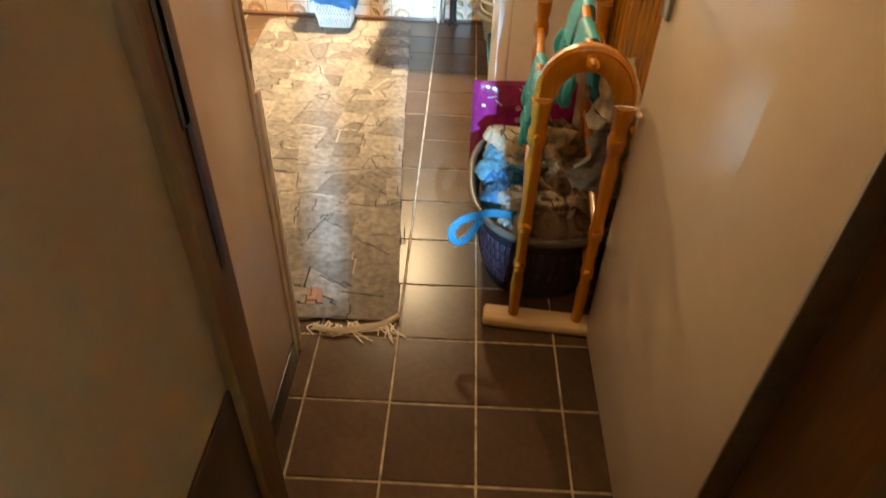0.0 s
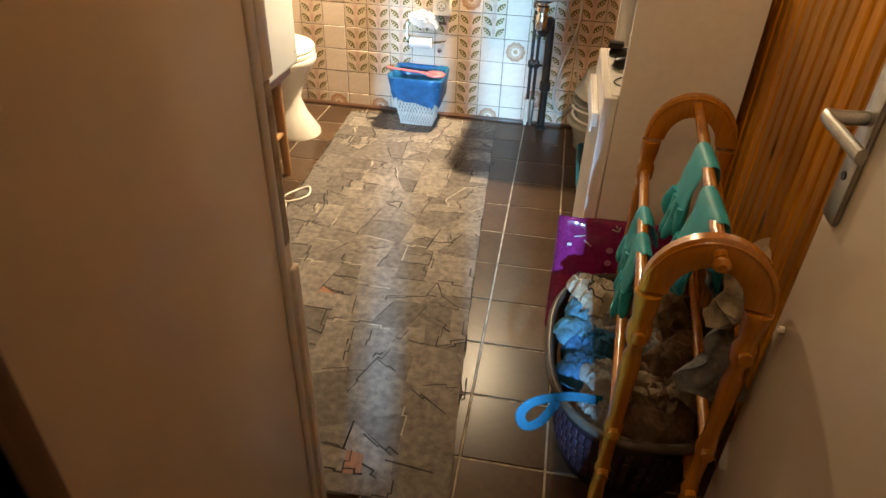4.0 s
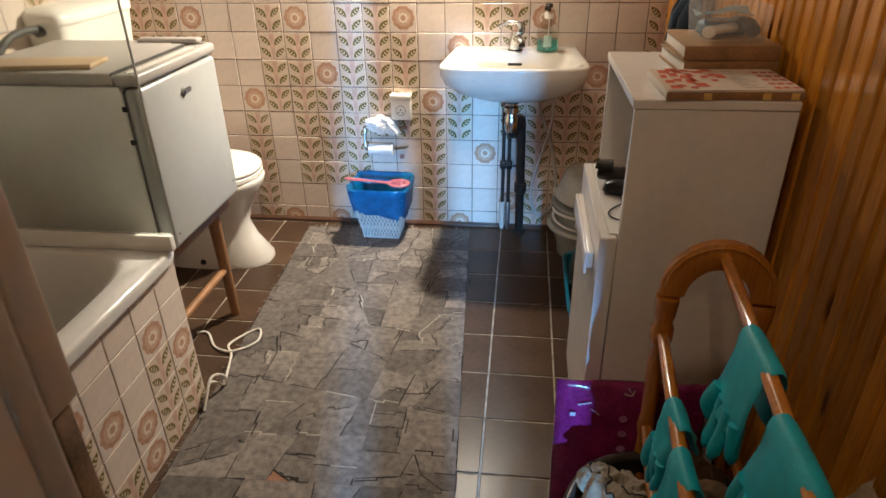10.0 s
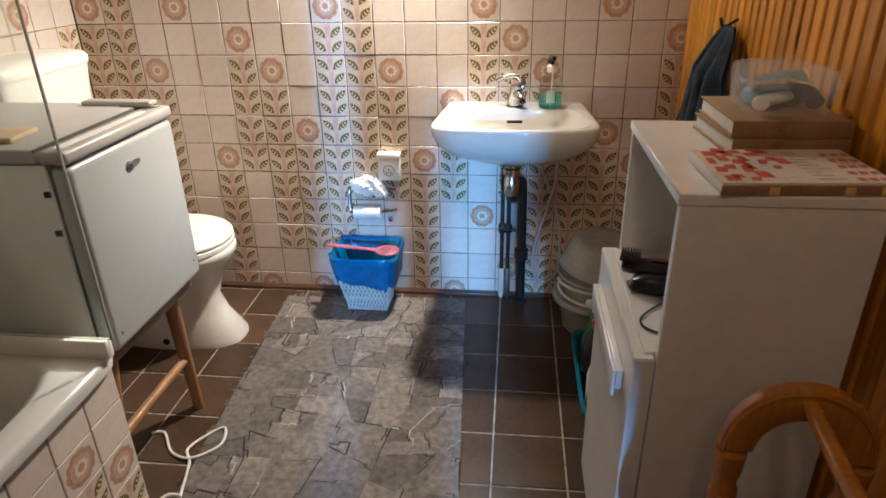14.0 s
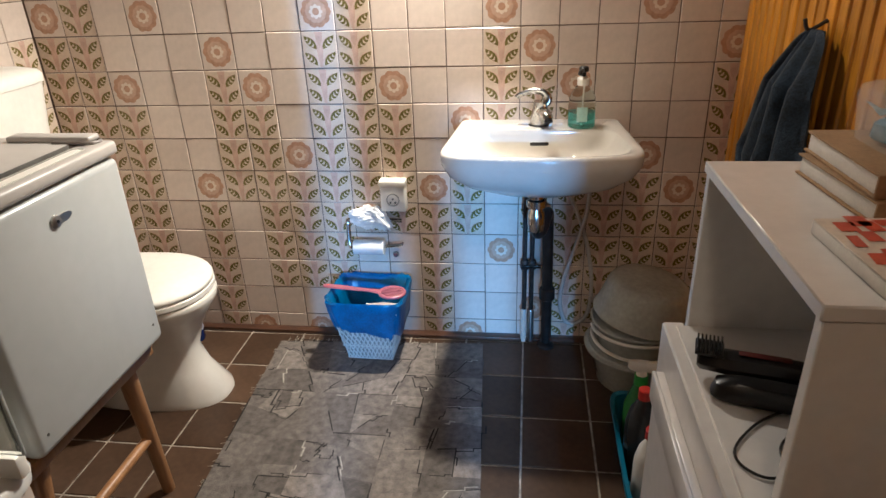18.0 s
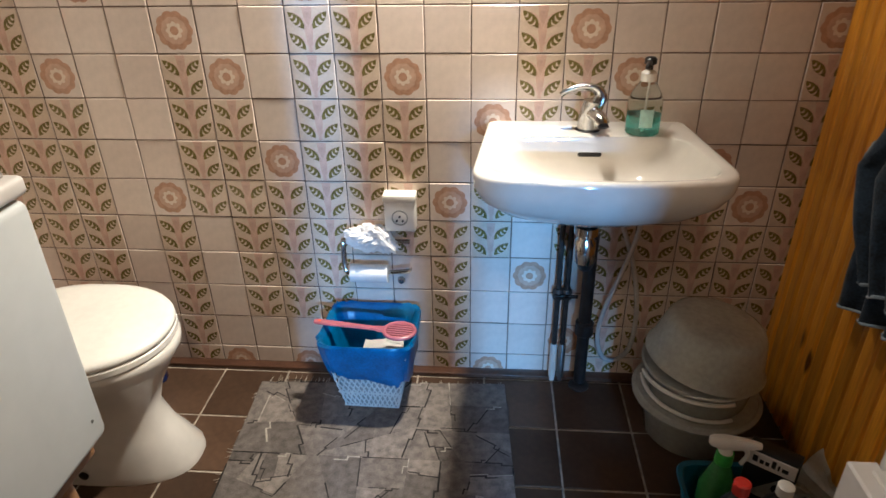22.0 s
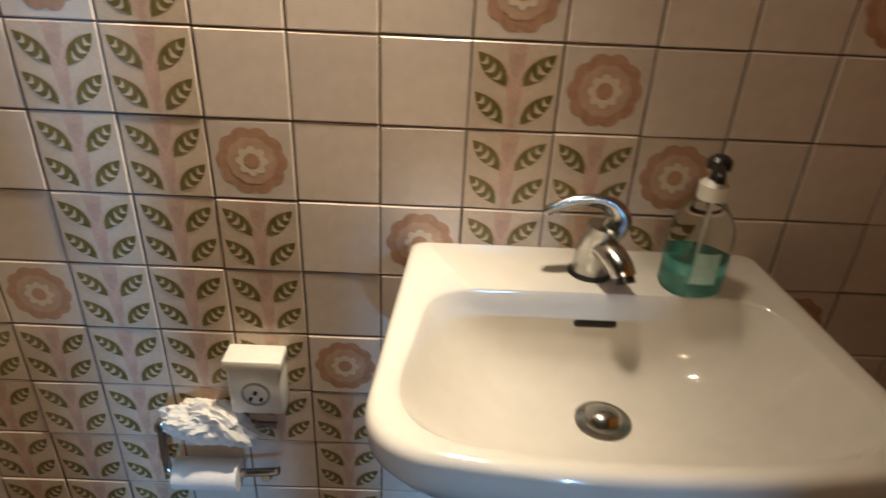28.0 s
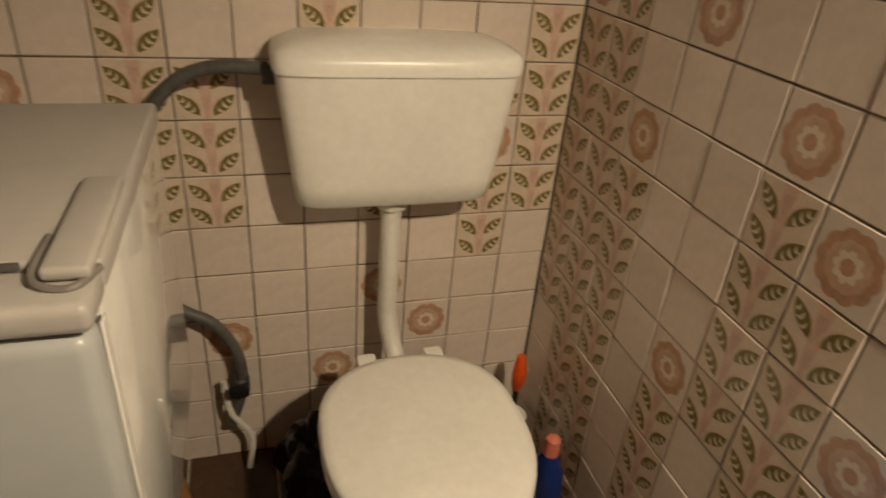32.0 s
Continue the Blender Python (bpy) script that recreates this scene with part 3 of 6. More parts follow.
# corner trims of the short wall
structure("trim_1", box(-0.346, -0.3235, 1.270, 1.291, 0.0, 0.700, 0.004, 3), mat("cream_strip_plastic", (0.66, 0.58, 0.49), 0.22, vary=0.05), "white plastic corner strip, broken off at its top", "trim")
structure("trim_2", box(-0.346, -0.3265, 1.262, 1.291, 0.985, 2.38, 0.004, 3), DOORPAINT, "cream painted corner strip", "trim")
structure("trim_3", box(-0.340, -0.3275, 1.262, 1.280, 0.745, 0.9845, 0.002), mat("bare_glue_strip", (0.33, 0.245, 0.175), 0.7, vary=0.25, scale=30, bump=0.2), "bare brown strip where the corner trim is missing", "trim")
structure("trim_5", box(-0.336, -0.3265, 1.236, 1.2605, 0.0, 2.38, 0.004, 3), mat("beige_grey_trim", (0.52, 0.45, 0.37), 0.4, vary=0.05), "beige-grey corner casing on the short wall", "trim")
bm = box(-0.33, -0.3255, 0.715, 1.235, 0, 0.075, 0.002)
structure("baseboard_1", bm, DARKBASE, "dark tiled skirting at the short wall", "baseboard")
structure("trim_4", box(-0.204, -0.199, -0.39, 0.654, 0.0, 0.648, 0.002), DARKBASE, "dark panelling along the lower hall wall", "trim")
structure("baseboard_3", box(LEFT + 0.001, RIGHT, FAR - 0.034, FAR - 0.0015, 0.0, 0.012, 0.002), mat("reddish_brown_skirting_tile", (0.085, 0.040, 0.024), 0.3, vary=0.2, scale=12), "low brown tile strip along the far wall", "baseboard")

# ---------------------------------------------------------------- rugs
def rug(name, xy, label, seed):
    """A thin mat with frayed ends; xy: corners near left, near right, far right, far left."""
    a, b, c, d = [Vector((*p, 0)) for p in xy]
    nx, ny = 26, 40
    bm = bmesh.new()
    g = []
    for i in range(ny + 1):
        row = []
        for j in range(nx + 1):
            u, v = j / nx, i / ny
            p = a.lerp(b, u).lerp(d.lerp(c, u), v)
            edge = (u in (0, 1)) * 0.004 + (v in (0, 1)) * 0.008
            p = p + Vector((noise.noise(p * 13 + Vector((seed, 0, 0))), noise.noise(p * 17 + Vector((0, seed, 0))), 0)) * edge * 2
            p.z = 0.0035 + 0.0012 * noise.noise(p * 9)
            row.append(bm.verts.new(p))
        g.append(row)
    for i in range(ny):
        for j in range(nx):
            bm.faces.new((g[i][j], g[i][j + 1], g[i + 1][j + 1], g[i + 1][j]))
    bmesh.ops.solidify(bm, geom=bm.faces[:], thickness=0.0028)
    return tagged(put(name, bm, RUGM), label, "rug")


def rug_print(parent, xy, seed, z):
    """The paving print: angular pieces cut at random, with dark and pale lines along some of the cuts."""
    rd = random.Random(seed)
    a, b, c, d = [Vector(p) for p in xy]
    todo, done = [[a, b, c, d]], []

    def area(p):
        return abs(sum(p[i].x * p[(i + 1) % len(p)].y - p[(i + 1) % len(p)].x * p[i].y for i in range(len(p)))) / 2

    while todo:
        p = todo.pop()
        if area(p) < rd.choice((0.004, 0.008, 0.016, 0.028)):
            done.append(p)
            continue
        w = max(q.x for q in p) - min(q.x for q in p)
        h = max(q.y for q in p) - min(q.y for q in p)
        ang = (0 if h > w else math.pi / 2) + rd.choice((0, 0, 0.12, -0.15, 0.45, -0.5)) * rd.uniform(0.5, 1.3)
        mid = sum(p, Vector((0, 0))) / len(p)
        mid = mid + Vector((rd.uniform(-0.18, 0.18) * w, rd.uniform(-0.18, 0.18) * h))
        nrm = Vector((-math.sin(ang), math.cos(ang)))
        one, two = [], []
        for i in range(len(p)):
            u, v = p[i], p[(i + 1) % len(p)]
            su, sv = (u - mid).dot(nrm), (v - mid).dot(nrm)
            (one if su >= 0 else two).append(u)
            if su * sv < 0:
                x = u.lerp(v, su / (su - sv))
                one.append(x)
                two.append(x)
        if len(one) < 3 or len(two) < 3:
            done.append(p)
            continue
        todo += [one, two]
    pieces, lines, pale, rust = bmesh.new(), bmesh.new(), bmesh.new(), bmesh.new()
    for p in done:
        mid = sum(p, Vector((0, 0))) / len(p)
        q = [v.lerp(mid, 0.004) for v in p]
        tgt = rust if (area(p) < 0.004 and rd.random() < 0.05) else pieces
        tgt.faces.new([tgt.verts.new((v.x, v.y, z)) for v in q])
        for i in range(len(p)):
            u, v = p[i], p[(i + 1) % len(p)]
            k = rd.random()
            if k < 0.40 and (v - u).length > 0.025:
                s0, s1 = rd.choice(((0, 1), (0, 0.6), (0.3, 1), (0.05, 0.95)))
                if (v - u).length > 0.13:
                    s0 = rd.uniform(0, 0.5)
                    s1 = s0 + 0.09 / (v - u).length
                u, v = u.lerp(v, s0), u.lerp(v, s1)
                n = Vector((-(v - u).y, (v - u).x)).normalized() * rd.uniform(0.0013, 0.0024)
                t = lines if k < 0.355 else pale
                w = n.length
                d = (v - u).normalized()
                o = Vector((-d.y, d.x)) * rd.choice((-1, 1)) * rd.uniform(0.005, 0.014) * (rd.random() < 0.7)
                m0 = u.lerp(v, rd.uniform(0.3, 0.7))
                for s, e in ((u, m0), (m0, m0 + o), (m0 + o, v + o)):
                    if (e - s).length < 0.002:
                        continue
                    g = (e - s).normalized() * w
                    h = Vector((-g.y, g.x)) * rd.uniform(0.7, 1.2)
                    t.faces.new([t.verts.new((x.x, x.y, z + 0.0003)) for x in (s - h - g, e - h + g, e + h + g, s + h - g)])
    for nm, m, mt in (("print_piece", pieces, RUGPIECE), ("dark_line", lines, RUGLINE), ("pale_line", pale, RUGPALE), ("rust_piece", rust, RUGRUST)):
        tagged(part(nm, m, mt, parent, smooth=0), kind="stuff")


C1 = ((-0.895, 2.03), (-0.143, 2.03), (-0.228, 3.53), (-0.96, 3.50))
C2 = ((-0.86, 1.375), (-0.092, 1.385), (-0.145, 2.075), (-0.89, 2.05))
rug1 = rug("rug", C1, "grey rug printed like crazy paving before the basin", 1.0)
rug_print(rug1, C1, 21, 0.0056)
rug2 = rug("rug", C2, "grey paving-print runner with a frayed end by the door", 5.0)
rug_print(rug2, C2, 33, 0.0056)
rug2.location.z = 0.0018
fr = bmesh.new()
for k in range(70):
    x = -0.96 + 0.73 * rng.random()
    tube([(x, 3.505, 0.004), (x + rng.uniform(-0.004, 0.004), 3.522 + 0.02 * rng.random(), 0.003)], 0.0007, 4, bm=fr, steps=0)
for k in range(60):
    t = rng.random()
    x, y = -0.895 - 0.065 * t, 2.03 + 1.47 * t
    tube([(x, y, 0.004), (x - 0.006 - 0.012 * rng.random(), y + rng.uniform(-0.006, 0.006), 0.002)], 0.0007, 4, bm=fr, steps=0)
tagged(part("fringe", fr, RUGPALE, rug1, "frayed pale edge"), kind="stuff")

bm = bmesh.new()
for k in range(26):
    x = -0.30 + 0.21 * rng.random()
    y = 1.36 + 0.02 * rng.random()
    tube([(x, y, 0.006), (x + rng.uniform(-0.03, 0.03), y - 0.02, 0.007), (x + rng.uniform(-0.06, 0.04), y - rng.uniform(0.02, 0.06), 0.004)], 0.0016, 4, bm=bm, steps=3)
tube([(-0.31, 1.352, 0.008), (-0.25, 1.335, 0.012), (-0.19, 1.352, 0.010), (-0.13, 1.365, 0.014), (-0.09, 1.40, 0.012)], 0.0085, 8, bm=bm, flat=0.35)
tagged(put("frayed_threads", bm, PAPER), "loose white threads and torn edging at the rug end", "threads")

# ---------------------------------------------------------------- wash basin
SX, SY = -0.057, FAR
basin = thing("wash_basin", "white ceramic wall-hung wash basin with rounded front", "wash basin", pose(SX + 0.005, SY, 0.0) @ Matrix.Diagonal((1.028, 1, 1, 1)))


def basin_ring(z, wb, wf, d, back, bow=0.030, rb=0.03, rf=0.07):
    """A ring straight at the wall and bowed at the front: half widths at back and front, depth, gap at the back."""
    yb, ym = -back, -(d - bow)
    corners = [((wb, yb), rb), ((wf, ym), rf), ((-wf, ym), rf), ((-wb, yb), rb)]
    pts = []
    for i, ((x, y), r) in enumerate(corners):
        p0, p1, p2 = Vector(corners[i - 1][0]), Vector((x, y)), Vector(corners[(i + 1) % 4][0])
        u, v = (p0 - p1), (p2 - p1)
        k = min(r, u.length * 0.45, v.length * 0.45)
        a0, a1 = p1 + u.normalized() * k, p1 + v.normalized() * k
        for j in range(9):
            t = j / 8
            pts.append((1 - t) ** 2 * a0 + 2 * t * (1 - t) * p1 + t * t * a1)
        if i in (1, 3):
            q1 = Vector(corners[(i + 1) % 4][0])
            b1 = q1 + (p1 - q1).normalized() * min(r, (p1 - q1).length * 0.45)
            for j in range(1, 9):
                pts.append(a1.lerp(b1, j / 9))
    out = []
    for p in pts:
        f = max(0.0, 1 - (p.x / wf) ** 2) * max(0.0, min(1.0, (yb - p.y) / max(1e-6, yb - ym))) ** 3
        out.append(Vector((p.x, p.y - bow * f, z)))
    return out


rings = [basin_ring(0.638, 0.07, 0.075, 0.25, 0.05), basin_ring(0.652, 0.11, 0.140, 0.315, 0.02), basin_ring(0.684, 0.175, 0.210, 0.364, 0.004), basin_ring(0.720, 0.212, 0.248, 0.395, 0.002, rb=0.02),
         basin_ring(0.752, 0.229, 0.262, 0.410, 0.001, rb=0.018), basin_ring(0.782, 0.232, 0.264, 0.415, 0.001, rb=0.018), basin_ring(0.790, 0.229, 0.260, 0.411, 0.003, rb=0.018), basin_ring(0.792, 0.223, 0.254, 0.405, 0.008, rb=0.018),
         basin_ring(0.790, 0.203, 0.243, 0.392, 0.119, 0.03, 0.050, 0.085), basin_ring(0.786, 0.200, 0.240, 0.389, 0.121, 0.03, 0.050, 0.085), basin_ring(0.772, 0.194, 0.233, 0.383, 0.122, 0.03, 0.055, 0.085), basin_ring(0.738, 0.172, 0.209, 0.364, 0.125, 0.03, 0.060, 0.09),
         basin_ring(0.706, 0.142, 0.176, 0.338, 0.132, 0.025, 0.065, 0.08), basin_ring(0.690, 0.112, 0.140, 0.310, 0.148, 0.02, 0.055, 0.06), basin_ring(0.681, 0.078, 0.095, 0.282, 0.176, 0.015, 0.04, 0.05), basin_ring(0.676, 0.022, 0.025, 0.235, 0.212, 0.004)]
part("bowl", loft(rings), CERAM, basin, smooth=60)
part("overflow_slot", box(-0.028, 0.028, -0.1262, -0.115, 0.741, 0.754, 0.0055, 4), BLACKP, basin, "dark overflow slot")
bm = lathe([(0.030, 0.676), (0.032, 0.680), (0.024, 0.681)], 0, -0.222, 24)
ring_ = part("drain_ring", bm, CHROME, basin, "chrome drain ring")
part("plug", lathe([(0.018, 0.680), (0.021, 0.686), (0.015, 0.692), (0.004, 0.694)], 0, -0.222, 20), CHROME, ring_, "domed chrome plug")

tap = thing("basin_tap", "worn chrome single-lever tap on the wash basin", "tap", pose(SX + 0.003, SY - 0.068, 0.790) @ Matrix.Diagonal((1.2, 1.12, 0.96, 1)))
part("base_ring", lathe([(0.0245, 0.0), (0.0250, 0.003), (0.0225, 0.006)], 0, 0, 24), BLACKP, tap, "dark sealing ring")
part("body", tube([(0, 0, 0.004), (0.0, -0.001, 0.030), (0.003, -0.004, 0.056), (0.006, -0.005, 0.074)], lambda t: 0.0215 - 0.001 * math.sin(math.pi * t) - 0.003 * t, 20), CHROME, tap)
part("spout", tube([(0.004, -0.004, 0.044), (0.010, -0.022, 0.047), (0.017, -0.042, 0.040), (0.021, -0.052, 0.030)], lambda t: 0.0165 - 0.0035 * t, 16), CHROME, tap)
part("aerator", tube([(0.0205, -0.0515, 0.031), (0.0225, -0.0560, 0.024)], 0.0105, 14, steps=0), BLACKP, tap, "dark spout mouth")
part("lever", tube([(0.013, -0.004, 0.066), (0.019, -0.002, 0.086), (0.006, 0.002, 0.102), (-0.022, 0.004, 0.103), (-0.048, 0.002, 0.093), (-0.056, 0.001, 0.086)], lambda t: 0.0165 - 0.0080 * t, 16, flat=0.62), CHROME, tap)
soap = thing("soap_bottle", "clear pump bottle half full of turquoise liquid soap on the basin", "soap bottle", pose(0.068, SY - 0.088, 0.791) @ Matrix.Diagonal((1.14, 1.14, 1.0, 1)))
part("body", lathe([(0.030, 0.0), (0.034, 0.004), (0.034, 0.072), (0.0325, 0.084), (0.027, 0.098), (0.018, 0.112), (0.013, 0.120), (0.013, 0.126)], 0, 0, 28), BOTTLE, soap)
part("label", loft([[Vector((0.0345 * math.cos(a), 0.0345 * math.sin(a), z)) for a in (radians(d) for d in range(246, 291, 4))] for z in (0.022, 0.036, 0.050, 0.064)], False, False, closed=False), mat("pale_soap_label", (0.55, 0.80, 0.74), 0.3, trans=0.35), soap, "pale translucent label")
part("liquid", lathe([(0.0325, 0.002), (0.0325, 0.044)], 0, 0, 28), SOAP, soap, "turquoise liquid soap")
part("dip_tube", tube([(0, 0, 0.006), (0.003, 0, 0.124)], 0.0022, 8, steps=0), PLASTW, soap)
collar = part("collar", lathe([(0.015, 0.120), (0.015, 0.138), (0.009, 0.144)], 0, 0, 20), PLASTW, soap, "white collar")
bm = lathe([(0.006, 0.142), (0.006, 0.156), (0.012, 0.158), (0.012, 0.168), (0.008, 0.172)], 0, 0, 16)
tube([(0, 0, 0.163), (-0.010, -0.030, 0.162), (-0.012, -0.036, 0.154)], 0.005, 10, bm=bm)
part("pump_head", bm, BLACKP, collar, "black pump head")

# pipes under the basin
trap = thing("basin_drain", "dark drain pipe with bottle trap below the basin", "drain pipe", pose(SX, SY, 0.0))
part("waste", lathe([(0.036, 0.630), (0.036, 0.652), (0.044, 0.658)], 0, -0.222, 20), PIPED, trap)
part("chrome_nut", lathe([(0.012, 0.508), (0.022, 0.516), (0.025, 0.535), (0.025, 0.572), (0.019, 0.580), (0.019, 0.588), (0.029, 0.592), (0.029, 0.612), (0.021, 0.616), (0.021, 0.632)], 0, -0.222, 24), CHROME, trap, "chrome bottle trap and union nut")
bm = tube([(0, -0.222, 0.592), (0, -0.222, 0.535), (0.006, -0.205, 0.498), (0.022, -0.16, 0.495), (0.034, -0.115, 0.520), (0.040, -0.085, 0.515), (0.042, -0.066, 0.47), (0.045, -0.060, 0.30), (0.048, -0.056, 0.02)], 0.0175, 14)
part("pipe", bm, PIPED, trap)
part("pipe_joint", lathe([(0.021, 0.19), (0.026, 0.194), (0.026, 0.23), (0.021, 0.235)], 0.0465, -0.058, 18), PIPED, trap)
part("floor_collar", lathe([(0.030, 0.0), (0.030, 0.006), (0.022, 0.012)], 0.048, -0.056, 18), PIPED, trap)
for dx, name in ((-0.030, "a"), (-0.006, "b")):
    sp = thing("supply_pipe", "tarnished metal water pipe rising from the floor to the basin", "water pipe", pose(SX + dx, SY - 0.026, 0.0), "supply pipes")
    part("sleeve", lathe([(0.011, 0.0), (0.011, 0.125), (0.008, 0.13)], 0, 0, 14), PIPEW if dx < -0.02 else ALU, sp, "grey floor sleeve")
    part("pipe", tube([(0, 0, 0.12), (0, 0, 0.40), (0, -0.004, 0.52), (0.012, -0.03, 0.64), (0.02, -0.06, 0.70)], 0.0075, 10), COPPER, sp)
    valve = part("valve", lathe([(0.012, 0.285), (0.015, 0.29), (0.015, 0.315), (0.012, 0.32)], 0, 0, 12), COPPER, sp)
    part("valve_lever", box(-0.010, 0.030, -0.020, -0.010, 0.298, 0.308, 0.003), BLACKP, valve)
hose = thing("drain_hose", "pale grey hose hanging in a loop below the basin", "hose", pose(SX, SY, 0.0))
part("hose", tube([(0.15, -0.07, 0.68), (0.165, -0.05, 0.60), (0.163, -0.04, 0.50), (0.135, -0.035, 0.38), (0.102, -0.03, 0.26), (0.092, -0.025, 0.16), (0.112, -0.025, 0.09), (0.150, -0.022, 0.075), (0.188, -0.020, 0.12), (0.195, -0.016, 0.24), (0.172, -0.014, 0.38), (0.135, -0.018, 0.49), (0.105, -0.03, 0.57), (0.10, -0.05, 0.66)], 0.0068, 10), PALEHOSE, hose)

# ---------------------------------------------------------------- socket, paper holder
sock = thing("wall_socket", "white surface-mounted power socket on the tiles", "socket", pose(-0.521, FAR, 0.545))
part("box", box(-0.042, 0.042, -0.040, 0.0, -0.052, 0.048, 0.006, 3), PLASTW, sock)
part("hood", box(-0.044, 0.044, -0.046, -0.001, 0.036, 0.056, 0.004), PLASTW, sock)
bm = lathe([(0.022, 0.0), (0.022, 0.003), (0.019, 0.003), (0.018, -0.006)], 0, 0, 24)
bmesh.ops.rotate(bm, cent=(0, 0, 0), matrix=Matrix.Rotation(radians(90), 3, "X"), verts=bm.verts[:])
bmesh.ops.translate(bm, vec=(0, -0.0395, -0.010), verts=bm.verts[:])
rim = part("outlet", bm, GREYTUB, sock, "round outlet")
for x, z in ((-0.008, -0.012), (0.008, -0.012), (0.0, 0.0)):
    bm = lathe([(0.0028, 0.0), (0.0028, 0.004)], 0, 0, 10)
    bmesh.ops.rotate(bm, cent=(0, 0, 0), matrix=Matrix.Rotation(radians(90), 3, "X"), verts=bm.verts[:])
    bmesh.ops.translate(bm, vec=(x, -0.041, z - 0.006), verts=bm.verts[:])
    part("hole", bm, BLACKP, rim, "dark contact hole")

hold = thing("paper_holder", "bent chrome strip toilet roll holder on the tiles", "toilet roll holder", pose(-0.60, FAR, 0.42))
part("wire", tube([(0.10, -0.022, 0.035), (-0.07, -0.020, 0.035), (-0.085, -0.025, 0.02), (-0.082, -0.038, -0.045), (-0.06, -0.045, -0.058), (0.085, -0.045, -0.046), (0.105, -0.050, -0.036)], 0.0068, 8, steps=5, flat=0.32), CHROME, hold)
part("backplate", box(-0.04, 0.05, -0.006, 0, 0.01, 0.045, 0.002), CHROME, hold)
bm = lathe([(0.004, 0.0), (0.012, 0.002), (0.008, 0.012)], 0, 0, 12)
bmesh.ops.rotate(bm, cent=(0, 0, 0), matrix=Matrix.Rotation(radians(90), 3, "X"), verts=bm.verts[:])
bmesh.ops.translate(bm, vec=(0.068, 0, -0.10), verts=bm.verts[:])
part("hook", bm, CHROME, hold, "small chrome hook")
roll = thing("toilet_roll", "small nearly used white toilet roll on its holder", "toilet roll", pose(-0.613, FAR - 0.046, 0.366))
bm = lathe([(0.012, -0.052), (0.026, -0.052), (0.026, 0.052), (0.012, 0.052)], 0, 0, 24)
bmesh.ops.rotate(bm, cent=(0, 0, 0), matrix=Matrix.Rotation(radians(90), 3, "Y"), verts=bm.verts[:])
part("roll", bm, PAPER, roll)
tis = thing("crumpled_tissue", "crumpled white tissue tucked on the roll holder", "tissue", pose(-0.60, FAR - 0.035, 0.475))
bm = bmesh.new()
bmesh.ops.create_icosphere(bm, subdivisions=5, radius=0.042)
for v in bm.verts:
    k = noise.noise(v.co * 45) * 0.7 + (0.5 - abs(noise.noise(v.co * 95))) * 0.7 + noise.noise(v.co * 210) * 0.2
    v.co = Vector((v.co.x * 1.45, v.co.y * 0.6, v.co.z * 0.8)) * (1 + 0.55 * k)
    if v.co.x > 0.02:
        v.co.z -= (v.co.x - 0.02) * 0.8
part("tissue", bm, PAPER, tis, smooth=25)

# ---------------------------------------------------------------- waste bin
bin_ = thing("waste_bin", "pale wicker-pattern plastic waste bin with a blue liner", "waste bin", pose(-0.604, 3.468, 0.007, 0, 0, -1.5))


def rect_ring(z, a, b, e=7, n=40):
    return oval(0, 0, z, a, b, e, n)


shell = bmesh.new()
lv = 12
rows = []
for i in range(lv + 1):
    t = i / lv
    a, b = 0.076 + 0.040 * t, 0.062 + 0.036 * t
    rows.append((t, a, b))
loft([rect_ring(0.001, 0.072, 0.058)] + [rect_ring(0.002 + 0.225 * t, a, b) for t, a, b in rows], True, False, shell)
# shell coloured darker than the lattice, as the shade in the weave's gaps
part("shell", shell, mat("bin_plastic_gap_shade", (0.30, 0.30, 0.29), 0.5), bin_)
lat = bmesh.new()


def round_bin(u, a, b):
    """The point a share u of the way round a rectangle of half sides a and b."""
    d = (u % 1.0) * 4 * (a + b)
    for x, y, dx, dy, ln in ((-a, -b, 1, 0, 2 * a), (a, -b, 0, 1, 2 * b), (a, b, -1, 0, 2 * a), (-a, b, 0, -1, 2 * b)):
        if d <= ln:
            return x + dx * d, y + dy * d
        d -= ln
    return -a, -b


for k in range(44):
    for sgn in (-1, 1):
        pts = []
        for i in range(9):
            t = i / 8
            x, y = round_bin(k / 44 + sgn * t * 0.13, 0.0770 + 0.040 * t, 0.0630 + 0.036 * t)
            pts.append((x * 0.985, y * 0.985, 0.006 + 0.20 * t))
        tube(pts, 0.0021, 5, bm=lat, steps=1)
for z in (0.006, 0.06):
    t = (z - 0.006) / 0.20
    tube([(*round_bin(i / 40, 0.0775 + 0.040 * t, 0.0635 + 0.036 * t), z) for i in range(41)], 0.0022, 5, bm=lat, steps=0)
tagged(part("lattice", lat, BINP, bin_, "woven lattice relief"), kind="stuff")
lin = bmesh.new()
lr = []
